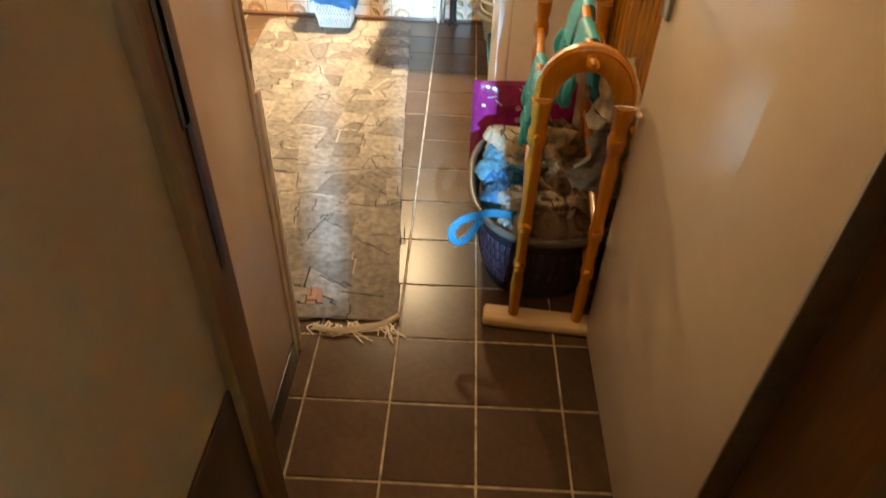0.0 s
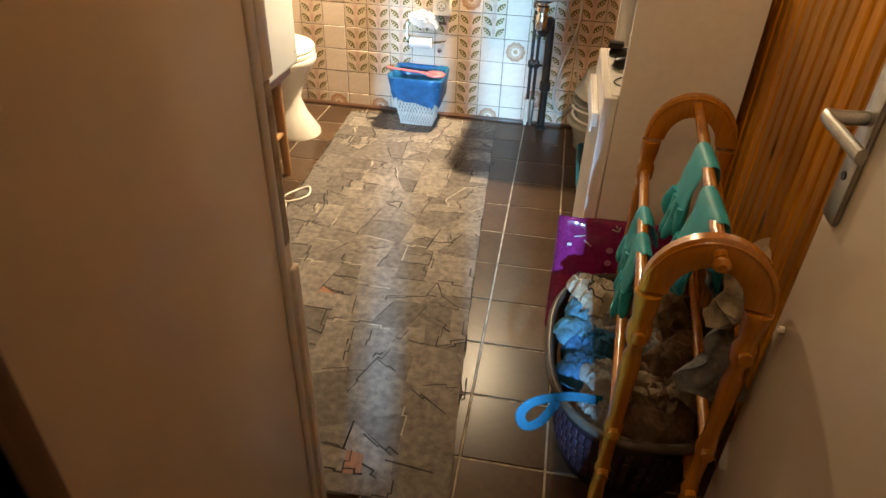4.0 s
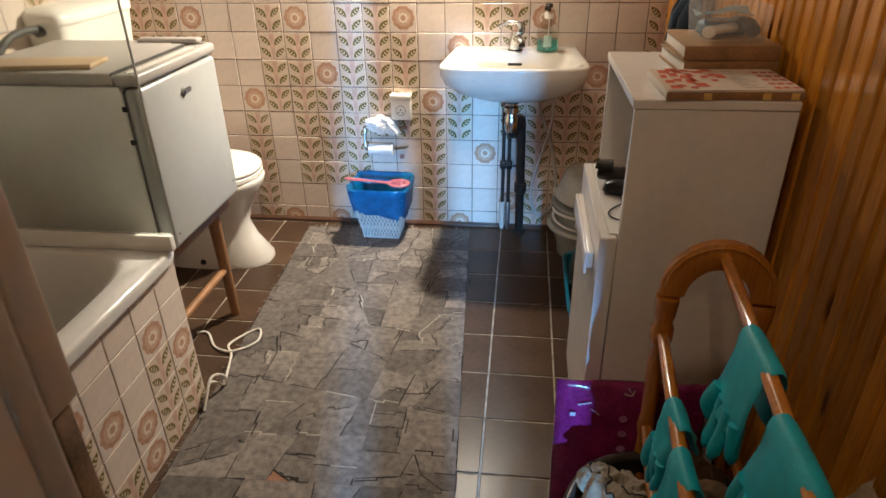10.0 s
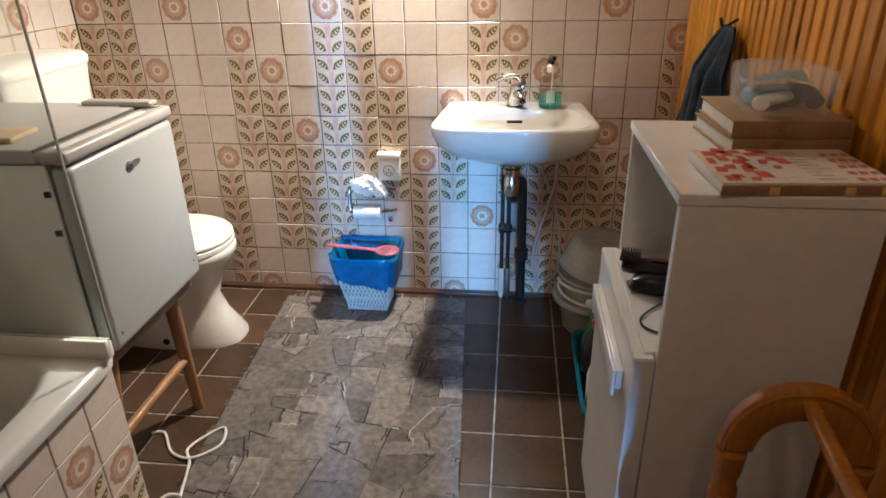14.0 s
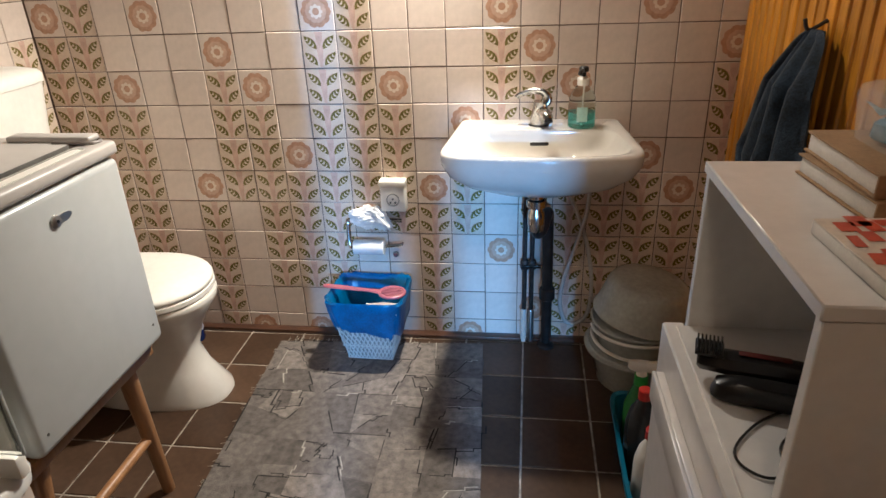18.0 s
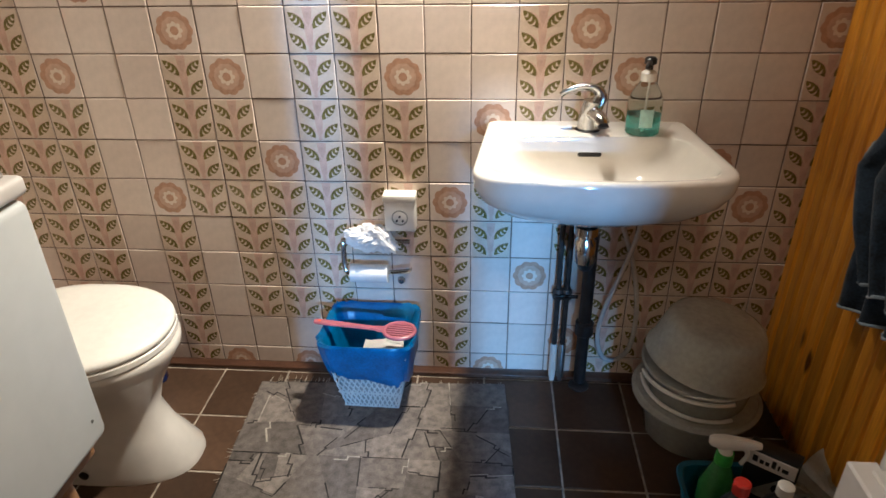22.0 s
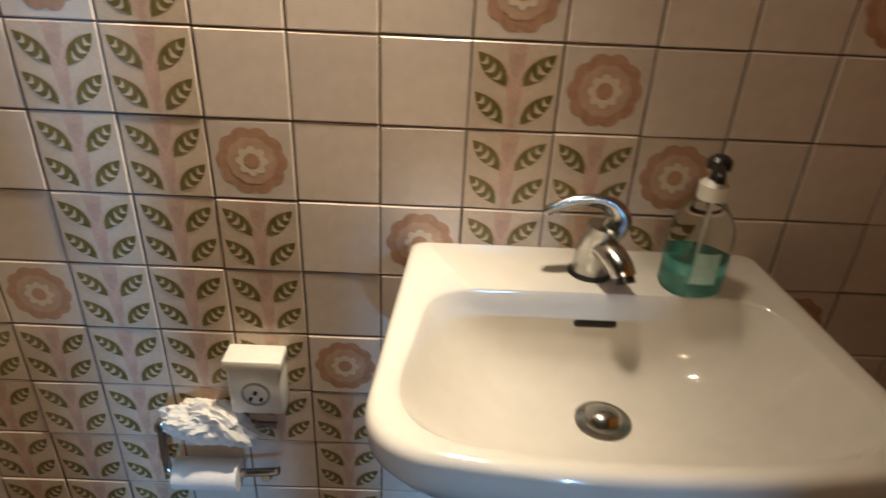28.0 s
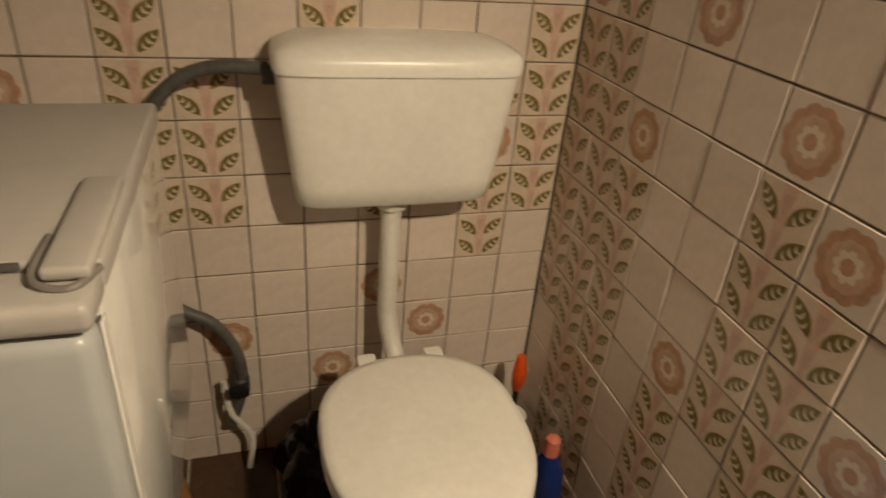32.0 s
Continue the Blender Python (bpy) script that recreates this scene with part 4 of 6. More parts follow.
for z, da, sd in ((0.136, 0.012, 1), (0.150, 0.016, 2), (0.172, 0.016, 3), (0.205, 0.015, 4), (0.238, 0.015, 5), (0.247, 0.010, 6), (0.241, 0.002, 7), (0.200, -0.005, 8), (0.130, -0.010, 9), (0.050, -0.014, 10)):
    t = max(0, (z - 0.002) / 0.225)
    ring = oval(0, 0, z, 0.076 + 0.040 * t + da, 0.062 + 0.036 * t + da, 6, 60)
    for i, p in enumerate(ring):
        q = Vector((i * 0.55, sd * 0.35, 2))
        k = noise.noise(q) * 0.010
        p.x *= 1 + k / 0.1 * 0.5
        p.y *= 1 + k / 0.1 * 0.5
        p.z += k * (2.8 if sd == 1 else 0.8) + (0.007 * math.sin(i * 0.5) - 0.030 * max(0, p.x) / 0.12 if sd <= 2 else 0)
    lr.append(ring)
loft(lr, False, True, lin)
part("liner", lin, BLUEBAG, bin_, "glossy blue bin liner folded over the rim")
part("litter", cloth(0.11, 0.09, 8, 8, 0.02, 3.0), PAPER, bin_, "crumpled white paper").location = (0.03, -0.01, 0.175)

swat = thing("slotted_spatula", "dusty pink plastic slotted spoon lying across the bin", "spoon", pose(-0.612, 3.440, 0.259, 0, 0, -6) @ Matrix.Diagonal((1.05, 1.22, 1.1, 1)))
part("handle", loft([[Vector((x, y * w, z * 0.0035 + lift)) for y, z in ((1, 0), (0.7, 1), (-0.7, 1), (-1, 0), (-0.7, -1), (0.7, -1))] for x, w, lift in ((-0.140, 0.004, 0.005), (-0.134, 0.0095, 0.005), (-0.09, 0.0100, 0.004), (-0.03, 0.0075, 0.002), (0.020, 0.0070, 0.001), (0.046, 0.012, 0.0), (0.054, 0.016, 0.0))]), PINKP, swat)
part("hang_hole", lathe([(0.004, 0.0), (0.004, 0.0006)], -0.124, 0, 12), REDINK, swat, "dark hanging hole").location = (0, 0, 0.0086)
head = part("head", tube([(0.090 + 0.040 * math.cos(a), 0.030 * math.sin(a), 0.0) for a in (2 * math.pi * i / 28 for i in range(29))], 0.0050, 8, steps=1), PINKP, swat, "oval slotted head")
for i in range(7):
    y = -0.024 + i * 0.008
    w = 0.038 * math.sqrt(max(0.1, 1 - (y / 0.030) ** 2))
    part("bar", box(0.090 - w, 0.090 + w, y - 0.0024, y + 0.0024, -0.0019, 0.0019, 0.0008, 1), PINKP, head)

# ---------------------------------------------------------------- toilet
wc = thing("toilet", "white ceramic floor-standing toilet with closed seat lid", "toilet", pose(-1.675, 3.208, 0.0))
foot = [oval(0.40 + dx, 0, z, a, b, e, 40) for dx, z, a, b, e in ((0, 0.0, 0.250, 0.118, 2.6), (0, 0.02, 0.248, 0.116, 2.6), (-0.01, 0.10, 0.205, 0.092, 2.4), (-0.015, 0.17, 0.185, 0.085, 2.3), (-0.005, 0.235, 0.195, 0.105, 2.2), (0.005, 0.30, 0.222, 0.150, 2.1), (0.01, 0.345, 0.245, 0.175, 2.1), (0.01, 0.362, 0.246, 0.178, 2.1), (0.01, 0.368, 0.24, 0.172, 2.1))]
part("bowl", loft(foot), CERAM, wc, smooth=60)


def seat_ring(z, k=1.0):
    pts = []
    for i in range(44):
        w = 2 * math.pi * i / 44
        c, s = math.cos(w), math.sin(w)
        x = 0.225 * (c if c > 0 else math.copysign(abs(c) ** 0.55, c))
        y = 0.186 * math.copysign(abs(s) ** 0.95, s) * (1.0 if c > 0 else 1.0 - 0.12 * c * c)
        pts.append(Vector((0.425 + x * k, y * k, z)))
    return pts


part("seat", loft([seat_ring(0.370, 0.985), seat_ring(0.373), seat_ring(0.386), seat_ring(0.389, 0.985)]), PLASTW, wc)
part("lid", loft([seat_ring(0.391, 0.98), seat_ring(0.393, 0.995), seat_ring(0.402, 0.995), seat_ring(0.409, 0.975), seat_ring(0.412, 0.90), seat_ring(0.413, 0.5)]), PLASTW, wc, "cream-white closed lid", smooth=60)
for y in (-0.07, 0.07):
    part("hinge", box(0.185, 0.225, y - 0.02, y + 0.02, 0.375, 0.408, 0.006), PLASTW, wc)
bm = lathe([(0.012, 0), (0.012, 0.004), (0.004, 0.006)], 0, 0, 14)
bmesh.ops.rotate(bm, cent=(0, 0, 0), matrix=Matrix.Rotation(radians(90), 3, "X"), verts=bm.verts[:])
bmesh.ops.translate(bm, vec=(0.40, -0.113, 0.03), verts=bm.verts[:])
part("bolt_cap", bm, BLACKP, wc, "dark fixing hole")

cis = thing("cistern", "white plastic wall-hung cistern above the toilet", "cistern", pose(-1.675, 3.205, 0.0))


def cis_ring(z, w, d, e=6):
    return oval(0.002 + d / 2, 0, z, d / 2, w / 2, e, 44)


part("tank", loft([cis_ring(0.703, 0.345, 0.11), cis_ring(0.715, 0.372, 0.130), cis_ring(0.76, 0.385, 0.140), cis_ring(0.955, 0.432, 0.155), cis_ring(0.962, 0.433, 0.156)]), PLASTW, cis, smooth=50)
part("lid", loft([cis_ring(0.963, 0.440, 0.160), cis_ring(0.985, 0.442, 0.162), cis_ring(0.998, 0.430, 0.152), cis_ring(1.010, 0.36, 0.11), cis_ring(1.013, 0.2, 0.06)]), PLASTW, cis, smooth=60)
flush = part("flush_pipe", tube([(0.075, 0, 0.70), (0.075, 0, 0.50), (0.078, 0.0, 0.42), (0.12, 0.01, 0.345), (0.19, 0.012, 0.315)], 0.021, 16), PIPEW, cis, "white flush pipe")
part("nut", lathe([(0.030, 0.684), (0.032, 0.688), (0.032, 0.702)], 0.075, 0, 20), PIPEW, cis)
inlet = thing("cistern_inlet", "grey metal inlet pipe running to the cistern", "pipe", pose(-1.675, 3.0, 0.0))
part("nut", tube([(0.075, 0.008, 0.945), (0.075, -0.03, 0.945)], 0.017, 12, steps=0), HOSE, inlet)
part("pipe", tube([(0.075, -0.02, 0.955), (0.065, -0.10, 0.955), (0.058, -0.16, 0.935), (0.050, -0.21, 0.885), (0.045, -0.25, 0.80), (0.04, -0.26, 0.62), (0.045, -0.23, 0.48), (0.05, -0.155, 0.42), (0.052, -0.115, 0.34), (0.05, -0.112, 0.24), (0.05, -0.14, 0.14)], 0.012, 12), HOSE, inlet)
tapv = part("stop_valve", lathe([(0.014, 0.23), (0.02, 0.235), (0.02, 0.27), (0.014, 0.275)], 0.052, -0.114, 14), COPPER, inlet, "tarnished brass stop valve")
part("valve_wheel", box(0.07, 0.085, -0.14, -0.095, 0.24, 0.265, 0.005), BLACKP, tapv)
part("second_pipe", tube([(0.045, -0.15, 0.26), (0.06, -0.14, 0.18), (0.06, -0.10, 0.10), (0.08, -0.11, 0.02)], 0.007, 8), PIPEW, inlet)

br = thing("toilet_brush", "orange-handled toilet brush in the corner", "brush", pose(-1.56, 3.530, 0.0) @ Matrix.Diagonal((1, 1, 0.80, 1)))
part("holder", lathe([(0.040, 0), (0.045, 0.004), (0.036, 0.12), (0.038, 0.125)], 0, 0, 20), PLASTW, br)
part("shaft", tube([(0, 0, 0.10), (0.0, 0.0, 0.24)], 0.007, 8, steps=0), BLACKP, br)
part("handle", tube([(0, 0, 0.23), (0.004, 0, 0.29), (0.0, 0, 0.36)], lambda t: 0.010 + 0.008 * math.sin(math.pi * t), 10), ORANGE, br, "orange grip")
cl = thing("cleaner_bottle", "navy toilet cleaner bottle with a red cap", "bottle", pose(-1.30, 3.495, 0.0, 0, 0, 12))
part("body", loft([oval(0, 0, z, a, b, 2.6, 28) for z, a, b in ((0, 0.042, 0.026), (0.006, 0.045, 0.028), (0.16, 0.045, 0.028), (0.205, 0.036, 0.026), (0.235, 0.018, 0.018), (0.25, 0.014, 0.014))]), NAVY, cl)
part("label", loft([oval(0, 0, z, 0.0456, 0.0286, 2.6, 28) for z in (0.045, 0.125)], False, False), mat("cleaner_label", (0.10, 0.20, 0.48), 0.3, second=(0.5, 0.52, 0.55), scale=30), cl, "blue and white label")
part("cap", lathe([(0.017, 0.245), (0.018, 0.25), (0.015, 0.285), (0.006, 0.292)], 0, 0, 16), mat("salmon_red_cap", (0.72, 0.20, 0.13), 0.35), cl, "salmon red cap")
bagm = bmesh.new()
bmesh.ops.create_icosphere(bagm, subdivisions=4, radius=0.1)
for v in bagm.verts:
    k = noise.noise(v.co * 22) * 0.35 + noise.noise(v.co * 60) * 0.12
    v.co *= 1 + k
    v.co.z = max(-0.085, v.co.z) * 1.25
dk = thing("black_bag", "crumpled black bag on the floor behind the toilet", "bag", pose(-1.49, 3.06, 0.11))
part("bag", bagm, BLACKP, dk, smooth=30)

# ---------------------------------------------------------------- bath
TX, TY0, TY1, TZ = -0.905, 0.83, 2.372, 0.515
bath = thing("bathtub", "white enamel bathtub set in a tiled surround", "bathtub", pose(0, 0, 0))
cx, cy = (LEFT + TX) / 2 + 0.001, (TY0 + TY1) / 2
hw, hl = (TX - LEFT) / 2 - 0.003, (TY1 - TY0) / 2


def tub_ring(z, inset, e=9, shift=0.0):
    return oval(cx, cy + shift, z, hw - inset, hl - inset, e, 72)


rings = [tub_ring(TZ - 0.035, -0.001, 24), tub_ring(TZ - 0.010, -0.004, 24), tub_ring(TZ - 0.002, 0.0, 22), tub_ring(TZ, 0.008, 20), tub_ring(TZ - 0.002, 0.060, 9), tub_ring(TZ - 0.012, 0.072, 7),
         tub_ring(TZ - 0.10, 0.092, 6), tub_ring(TZ - 0.25, 0.125, 5), tub_ring(TZ - 0.36, 0.165, 4), tub_ring(TZ - 0.385, 0.22, 3.5)]
part("tub", loft(rings, False, True), ENAMEL, bath, smooth=60)
part("surround", box(TX - 0.06, TX - 0.022, TY0, TY1 - 0.02, 0, TZ - 0.036), WGROUT, bath, "tiled surround")
part("end_panel", box(LEFT + 0.003, TX - 0.022, TY1 - 0.045, TY1 - 0.020, 0, TZ - 0.036), GLAZE, bath)
BATH_ROWS = ["LLFLPLLPFLPLLP", "LLFPLLPLFPLLPL", "FLPFLLPFPLLPFP", "PFPPFPPPFPPFPP", "PPPPPPPPPPPPPP"]
for r in range(5):
    for k in range(14):
        z = 0.0 + 0.098 * (r + 0.5)
        if z > TZ - 0.07:
            continue
        ob = lay_tile(BATH_ROWS[r][k], pose(TX - 0.022, TY1 - 0.022 - P * (k + 0.5), z, 0, 0, 90) @ Matrix.Diagonal((1, 1, 0.88, 1)), bath)
        ob.scale.z = 0.88

scr = thing("shower_screen", "clear glass shower screen standing on the bath end", "shower screen", pose(0, 0, 0))
pane = part("pane", box(LEFT + 0.03, -0.884, 2.326, 2.331, TZ + 0.045, 1.95, 0.001, 1), GLASS, scr)
pane.visible_shadow = False
part("rail", box(LEFT + 0.01, -0.895, 2.318, 2.340, TZ, TZ + 0.045, 0.004), PLASTW, scr, "white bottom rail")
part("edge_strip", box(-0.887, -0.882, 2.325, 2.332, TZ + 0.045, 1.95, 0.003), mat("clear_seal_strip", (0.46, 0.49, 0.46), 0.2), scr, "grey seal strip along the glass edge")
for z in (0.80, 0.88):
    part("clip", box(-0.935, -0.922, 2.319, 2.3255, z, z + 0.013, 0.002), BLACKP, scr, "small dark clip")

# ---------------------------------------------------------------- small refrigerator on a stool
FR = pose(-0.930, 2.592, 0.0, 0, 0, -0.4)
stool = thing("wooden_stool", "low worn wooden stool carrying the refrigerator", "stool", FR)
for x, y in ((-0.07, -0.145), (-0.07, 0.145), (-0.44, -0.145), (-0.44, 0.145)):
    ox, oy = (-0.018 if x > -0.2 else -0.02), (0.055 if y > 0 else -0.055)
    part("leg", tube([(x + ox, y + oy, 0.0), (x, y, 0.445)], lambda t: 0.016 + 0.006 * t, 12, steps=0), STOOLW, stool)
for x in (-0.080, -0.45):
    part("stretcher", tube([(x, -0.172, 0.20), (x, 0.172, 0.20)], 0.013, 10, steps=0), STOOLW, stool)
part("top", box(-0.50, -0.03, -0.21, 0.21, 0.430, 0.462, 0.006), STOOLW, stool)
fridge = thing("small_fridge", "small white refrigerator with a grey door, set on a stool", "refrigerator", FR @ pose(0, 0, 0.463))
part("body", box(-0.50, -0.050, -0.194, 0.222, 0.0, 0.456, 0.006), FRIDGES, fridge, "glossy white body")
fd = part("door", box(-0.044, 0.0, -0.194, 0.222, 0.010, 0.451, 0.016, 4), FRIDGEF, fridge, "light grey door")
part("gasket", box(-0.051, -0.043, -0.186, 0.214, 0.016, 0.442), HOSE, fridge)
part("edge_band", box(-0.046, -0.030, 0.2218, 0.2245, 0.012, 0.445, 0.001, 1), PLASTW, fd, "white door edge band")
bm = lathe([(0.012, 0.0), (0.012, 0.004), (0.008, 0.006)], 0, 0, 16)
bmesh.ops.rotate(bm, cent=(0, 0, 0), matrix=Matrix.Rotation(radians(90), 3, "Y"), verts=bm.verts[:])
bmesh.ops.translate(bm, vec=(0.0, 0.004, 0.394), verts=bm.verts[:])
lk = part("lock", bm, ALU, fd, "small metal lock")
bm = lathe([(0.0035, 0.0055), (0.0035, 0.0066)], 0, 0, 10)
bmesh.ops.rotate(bm, cent=(0, 0, 0), matrix=Matrix.Rotation(radians(90), 3, "Y"), verts=bm.verts[:])
bmesh.ops.translate(bm, vec=(0.0, 0.004, 0.394), verts=bm.verts[:])
part("keyhole", bm, BLACKP, lk, "dark keyhole")
badge = part("badge", loft([[Vector((x, 0.028 + 0.020 * math.cos(k), 0.394 + 0.008 * math.sin(k))) for k in (2 * math.pi * i / 24 for i in range(24))] for x in (-0.001, 0.0012)]), ALU, fd, "small oval metal badge")
for y, z in ((-0.165, 0.05), (0.19, 0.06)):
    part("screw_cap", lathe([(0.003, 0.0), (0.003, 0.001)], 0, 0, 8), HOSE, fd).matrix_local = pose(0.0, y, z, 0, 90, 0)
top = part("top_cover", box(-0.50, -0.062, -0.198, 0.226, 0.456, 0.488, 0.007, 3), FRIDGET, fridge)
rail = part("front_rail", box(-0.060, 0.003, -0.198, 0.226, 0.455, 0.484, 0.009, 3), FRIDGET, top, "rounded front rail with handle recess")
# grey plate round the pale one stands for the recess's shaded edge
part("handle_recess", loft([oval(-0.030, -0.012, z, 0.014, 0.168, 8, 40) for z in (0.4820, 0.4850)]), GREYTUB, rail, "handle recess with rounded end, its shadow coloured grey")
part("recess_floor", loft([oval(-0.027, -0.015, z, 0.011, 0.161, 8, 40) for z in (0.4850, 0.4858)]), PLASTW, rail, "pale recess floor")
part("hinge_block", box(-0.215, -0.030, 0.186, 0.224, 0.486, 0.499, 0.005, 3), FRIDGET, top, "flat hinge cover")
# raised bead coloured like the shadow gap at the hinge cover
part("hinge_groove", tube([(-0.104, 0.178, 0.489), (-0.058, 0.178, 0.490), (-0.030, 0.182, 0.489), (-0.021, 0.198, 0.486), (-0.024, 0.214, 0.486), (-0.050, 0.2265, 0.487)], 0.0036, 8), mat("grey_brown_groove_shade", (0.20, 0.175, 0.155), 0.5), top, "groove round the hinge cover, its shadow coloured grey-brown")
part("lid_seam", box(-0.0625, -0.0595, -0.196, 0.165, 0.4820, 0.4888), HOSE, top, "dark seam behind the rail")
board = thing("wooden_board", "thin pale wooden board on top of the refrigerator", "board", FR @ pose(-0.30, -0.13, 0.9515, 0, 0, 8))
part("board", box(-0.13, 0.16, -0.05, 0.05, 0, 0.012, 0.003), PALEW, board)

cab = thing("white_cable", "white electric cable lying in loops on the floor tiles", "cable", pose(0, 0, 0))
part("cable", tube([(-0.90, 2.30, 0.02), (-0.905, 2.36, 0.05), (-0.885, 2.39, 0.02), (-0.90, 2.44, 0.006), (-0.93, 2.55, 0.005), (-0.96, 2.60, 0.005), (-0.93, 2.66, 0.006), (-0.885, 2.69, 0.012), (-0.87, 2.62, 0.010), (-0.93, 2.565, 0.009), (-1.00, 2.585, 0.005), (-1.06, 2.66, 0.005), (-1.10, 2.66, 0.004)], 0.0042, 8), CABLE, cab)
part("second_turn", tube([(-0.898, 2.285, 0.01), (-0.895, 2.35, 0.075), (-0.880, 2.395, 0.05), (-0.885, 2.41, 0.006)], 0.0042, 8), CABLE, cab)

# ---------------------------------------------------------------- white cabinet by the pine wall
CX0, CX1, CY0, CY1, CT = 0.190, 0.484, 2.180, 2.620, 0.965
cabinet = thing("white_cabinet", "white laminate cabinet with an open niche above a flap door", "cabinet", pose(0, 0, 0))
part("side_panel", box(CX0, CX1, CY0, CY0 + 0.017, 0.03, CT - 0.018, 0.0015, 1), LAMI, cabinet)
part("side_panel", box(CX0, CX1, CY1 - 0.017, CY1, 0.03, CT - 0.018, 0.0015, 1), LAMI, cabinet)
part("top", box(CX0 - 0.004, CX1, CY0 - 0.002, CY1 + 0.002, CT - 0.018, CT, 0.002, 1), LAMI, cabinet)
part("niche_floor", box(CX0 - 0.018, CX1 - 0.006, CY0 + 0.017, CY1 - 0.017, 0.662, 0.678, 0.0015, 1), LAMI, cabinet)
part("back_panel", box(CX1 - 0.006, CX1, CY0 + 0.017, CY1 - 0.017, 0.03, CT - 0.018), LAMI, cabinet)
part("bottom", box(CX0, CX1 - 0.006, CY0 + 0.017, CY1 - 0.017, 0.03, 0.048), LAMI, cabinet)
for y in (CY0 + 0.03, CY1 - 0.03):
    part("foot", box(CX0 + 0.02, CX1 - 0.02, y - 0.015, y + 0.015, 0, 0.03, 0.002), BLACKP, cabinet)
fl = part("flap_door", box(-0.020, 0.016, CY0 - 0.001, CY1 + 0.001, 0.0, 0.64, 0.003, 1), LAMI, cabinet, "closed flap door")
fl.matrix_world = pose(0.172, 0, 0.034)
hb = part("handle", box(-0.034, -0.020, CY0 + 0.055, CY1 - 0.055, 0.535, 0.575, 0.003), LAMI, fl, "white strip handle")
part("handle_lip", box(-0.040, -0.034, CY0 + 0.055, CY1 - 0.055, 0.520, 0.575, 0.002), LAMI, hb)

bk = thing("thick_book", "thick tan book lying on the cabinet", "book", pose(0.415, 2.475, CT + 0.001, 0, 0, 4), "books on the cabinet")
part("page_block", box(-0.108, 0.078, -0.095, 0.095, 0.003, 0.026, 0.001), PAPER, bk, "yellowed page block")
part("cover", box(-0.112, 0.080, -0.099, 0.099, 0, 0.003, 0.001), KRAFT, bk)
part("cover", box(-0.112, 0.080, -0.099, 0.099, 0.026, 0.029, 0.001), KRAFT, bk)
part("spine", box(-0.112, 0.080, -0.103, -0.099, 0, 0.029, 0.0015), KRAFT2, bk, "brown spine")
bk2 = copy_thing(bk, pose(0.420, 2.480, CT + 0.031, 0, 0, 1))
tagged(bk2, "second thick tan book stacked on the first")
tray = thing("clear_box", "clear plastic box of blue and white odds and ends", "plastic box", pose(0.410, 2.470, CT + 0.061, 0, 0, 2) @ Matrix.Diagonal((0.86, 0.86, 0.72, 1)))
part("shell", loft([oval(0, 0, z, a, b, 6, 32) for z, a, b in ((0, 0.070, 0.080), (0.004, 0.076, 0.086), (0.085, 0.084, 0.094), (0.100, 0.080, 0.090), (0.108, 0.066, 0.076))], cap0=False), CLEARP, tray).visible_shadow = False
part("white_tube", tube([(-0.058, -0.060, 0.026), (-0.045, -0.035, 0.027), (0.020, 0.000, 0.030)], lambda t: 0.016 - 0.003 * t, 16), PLASTW, tray, "white tube with a rounded end")
part("blue_packet", loft([oval(0.0, 0.035, z, a_, b_, 5, 28, 0.25) for z, a_, b_ in ((0.006, 0.054, 0.036), (0.012, 0.058, 0.040), (0.036, 0.056, 0.038), (0.044, 0.048, 0.032))]), mat("steel_blue_packet", (0.06, 0.22, 0.34), 0.25, vary=0.2, scale=30), tray, "steel-blue packet")
part("dark_tube", tube([(0.045, -0.060, 0.030), (0.050, -0.010, 0.040), (0.040, 0.05, 0.036)], 0.018, 12), DENIM, tray, "dark blue tube")
part("pale_sheet", cloth(0.12, 0.12, 12, 12, 0.03, 41.0, 0.001), mat("pale_blue_film", (0.45, 0.60, 0.66), 0.2), tray, "crumpled pale blue film").location = (-0.01, 0.0, 0.078)

mag = thing("magazine", "advertising magazine with red and white cover on the cabinet", "magazine", pose(0.365, 2.262, CT + 0.001, 0, 0, 3))
part("page_block", box(-0.125, 0.118, -0.078, 0.090, 0, 0.016, 0.002), PAPER, mag)
part("backing", box(-0.127, 0.120, -0.082, -0.0785, 0, 0.015, 0.001), KRAFT2, mag, "dark bound edge")
part("cover", box(-0.125, 0.118, -0.078, 0.090, 0.0165, 0.018, 0.0005, 1), COVER, mag, "glossy cover")
rngm = random.Random(11)
bm = bmesh.new()
for i in range(7):
    for j in range(4):
        if rngm.random() < 0.75:
            x, y = -0.115 + i * 0.018 + rngm.uniform(-0.003, 0.003), -0.068 + j * 0.040 + (i % 2) * 0.014
            w = rngm.uniform(0.011, 0.022)
            h = rngm.uniform(0.014, 0.032)
            k = rngm.uniform(-0.006, 0.006)
            bm.faces.new([bm.verts.new((x + a * w + b * k, y + b * h, 0.0186)) for a, b in ((0, 0), (1, 0), (1, 1), (0, 1))])
for i in range(3):
    for j in range(5):
        x, y = 0.07 + i * 0.016, -0.07 + j * 0.03
        bm.faces.new([bm.verts.new((x + a * 0.012, y + b * 0.014, 0.0186)) for a, b in ((0, 0), (1, 0), (1, 1), (0, 1))])
tagged(part("print", bm, REDINK, mag, "red printed blocks", smooth=0), kind="stuff")
bm = bmesh.new()
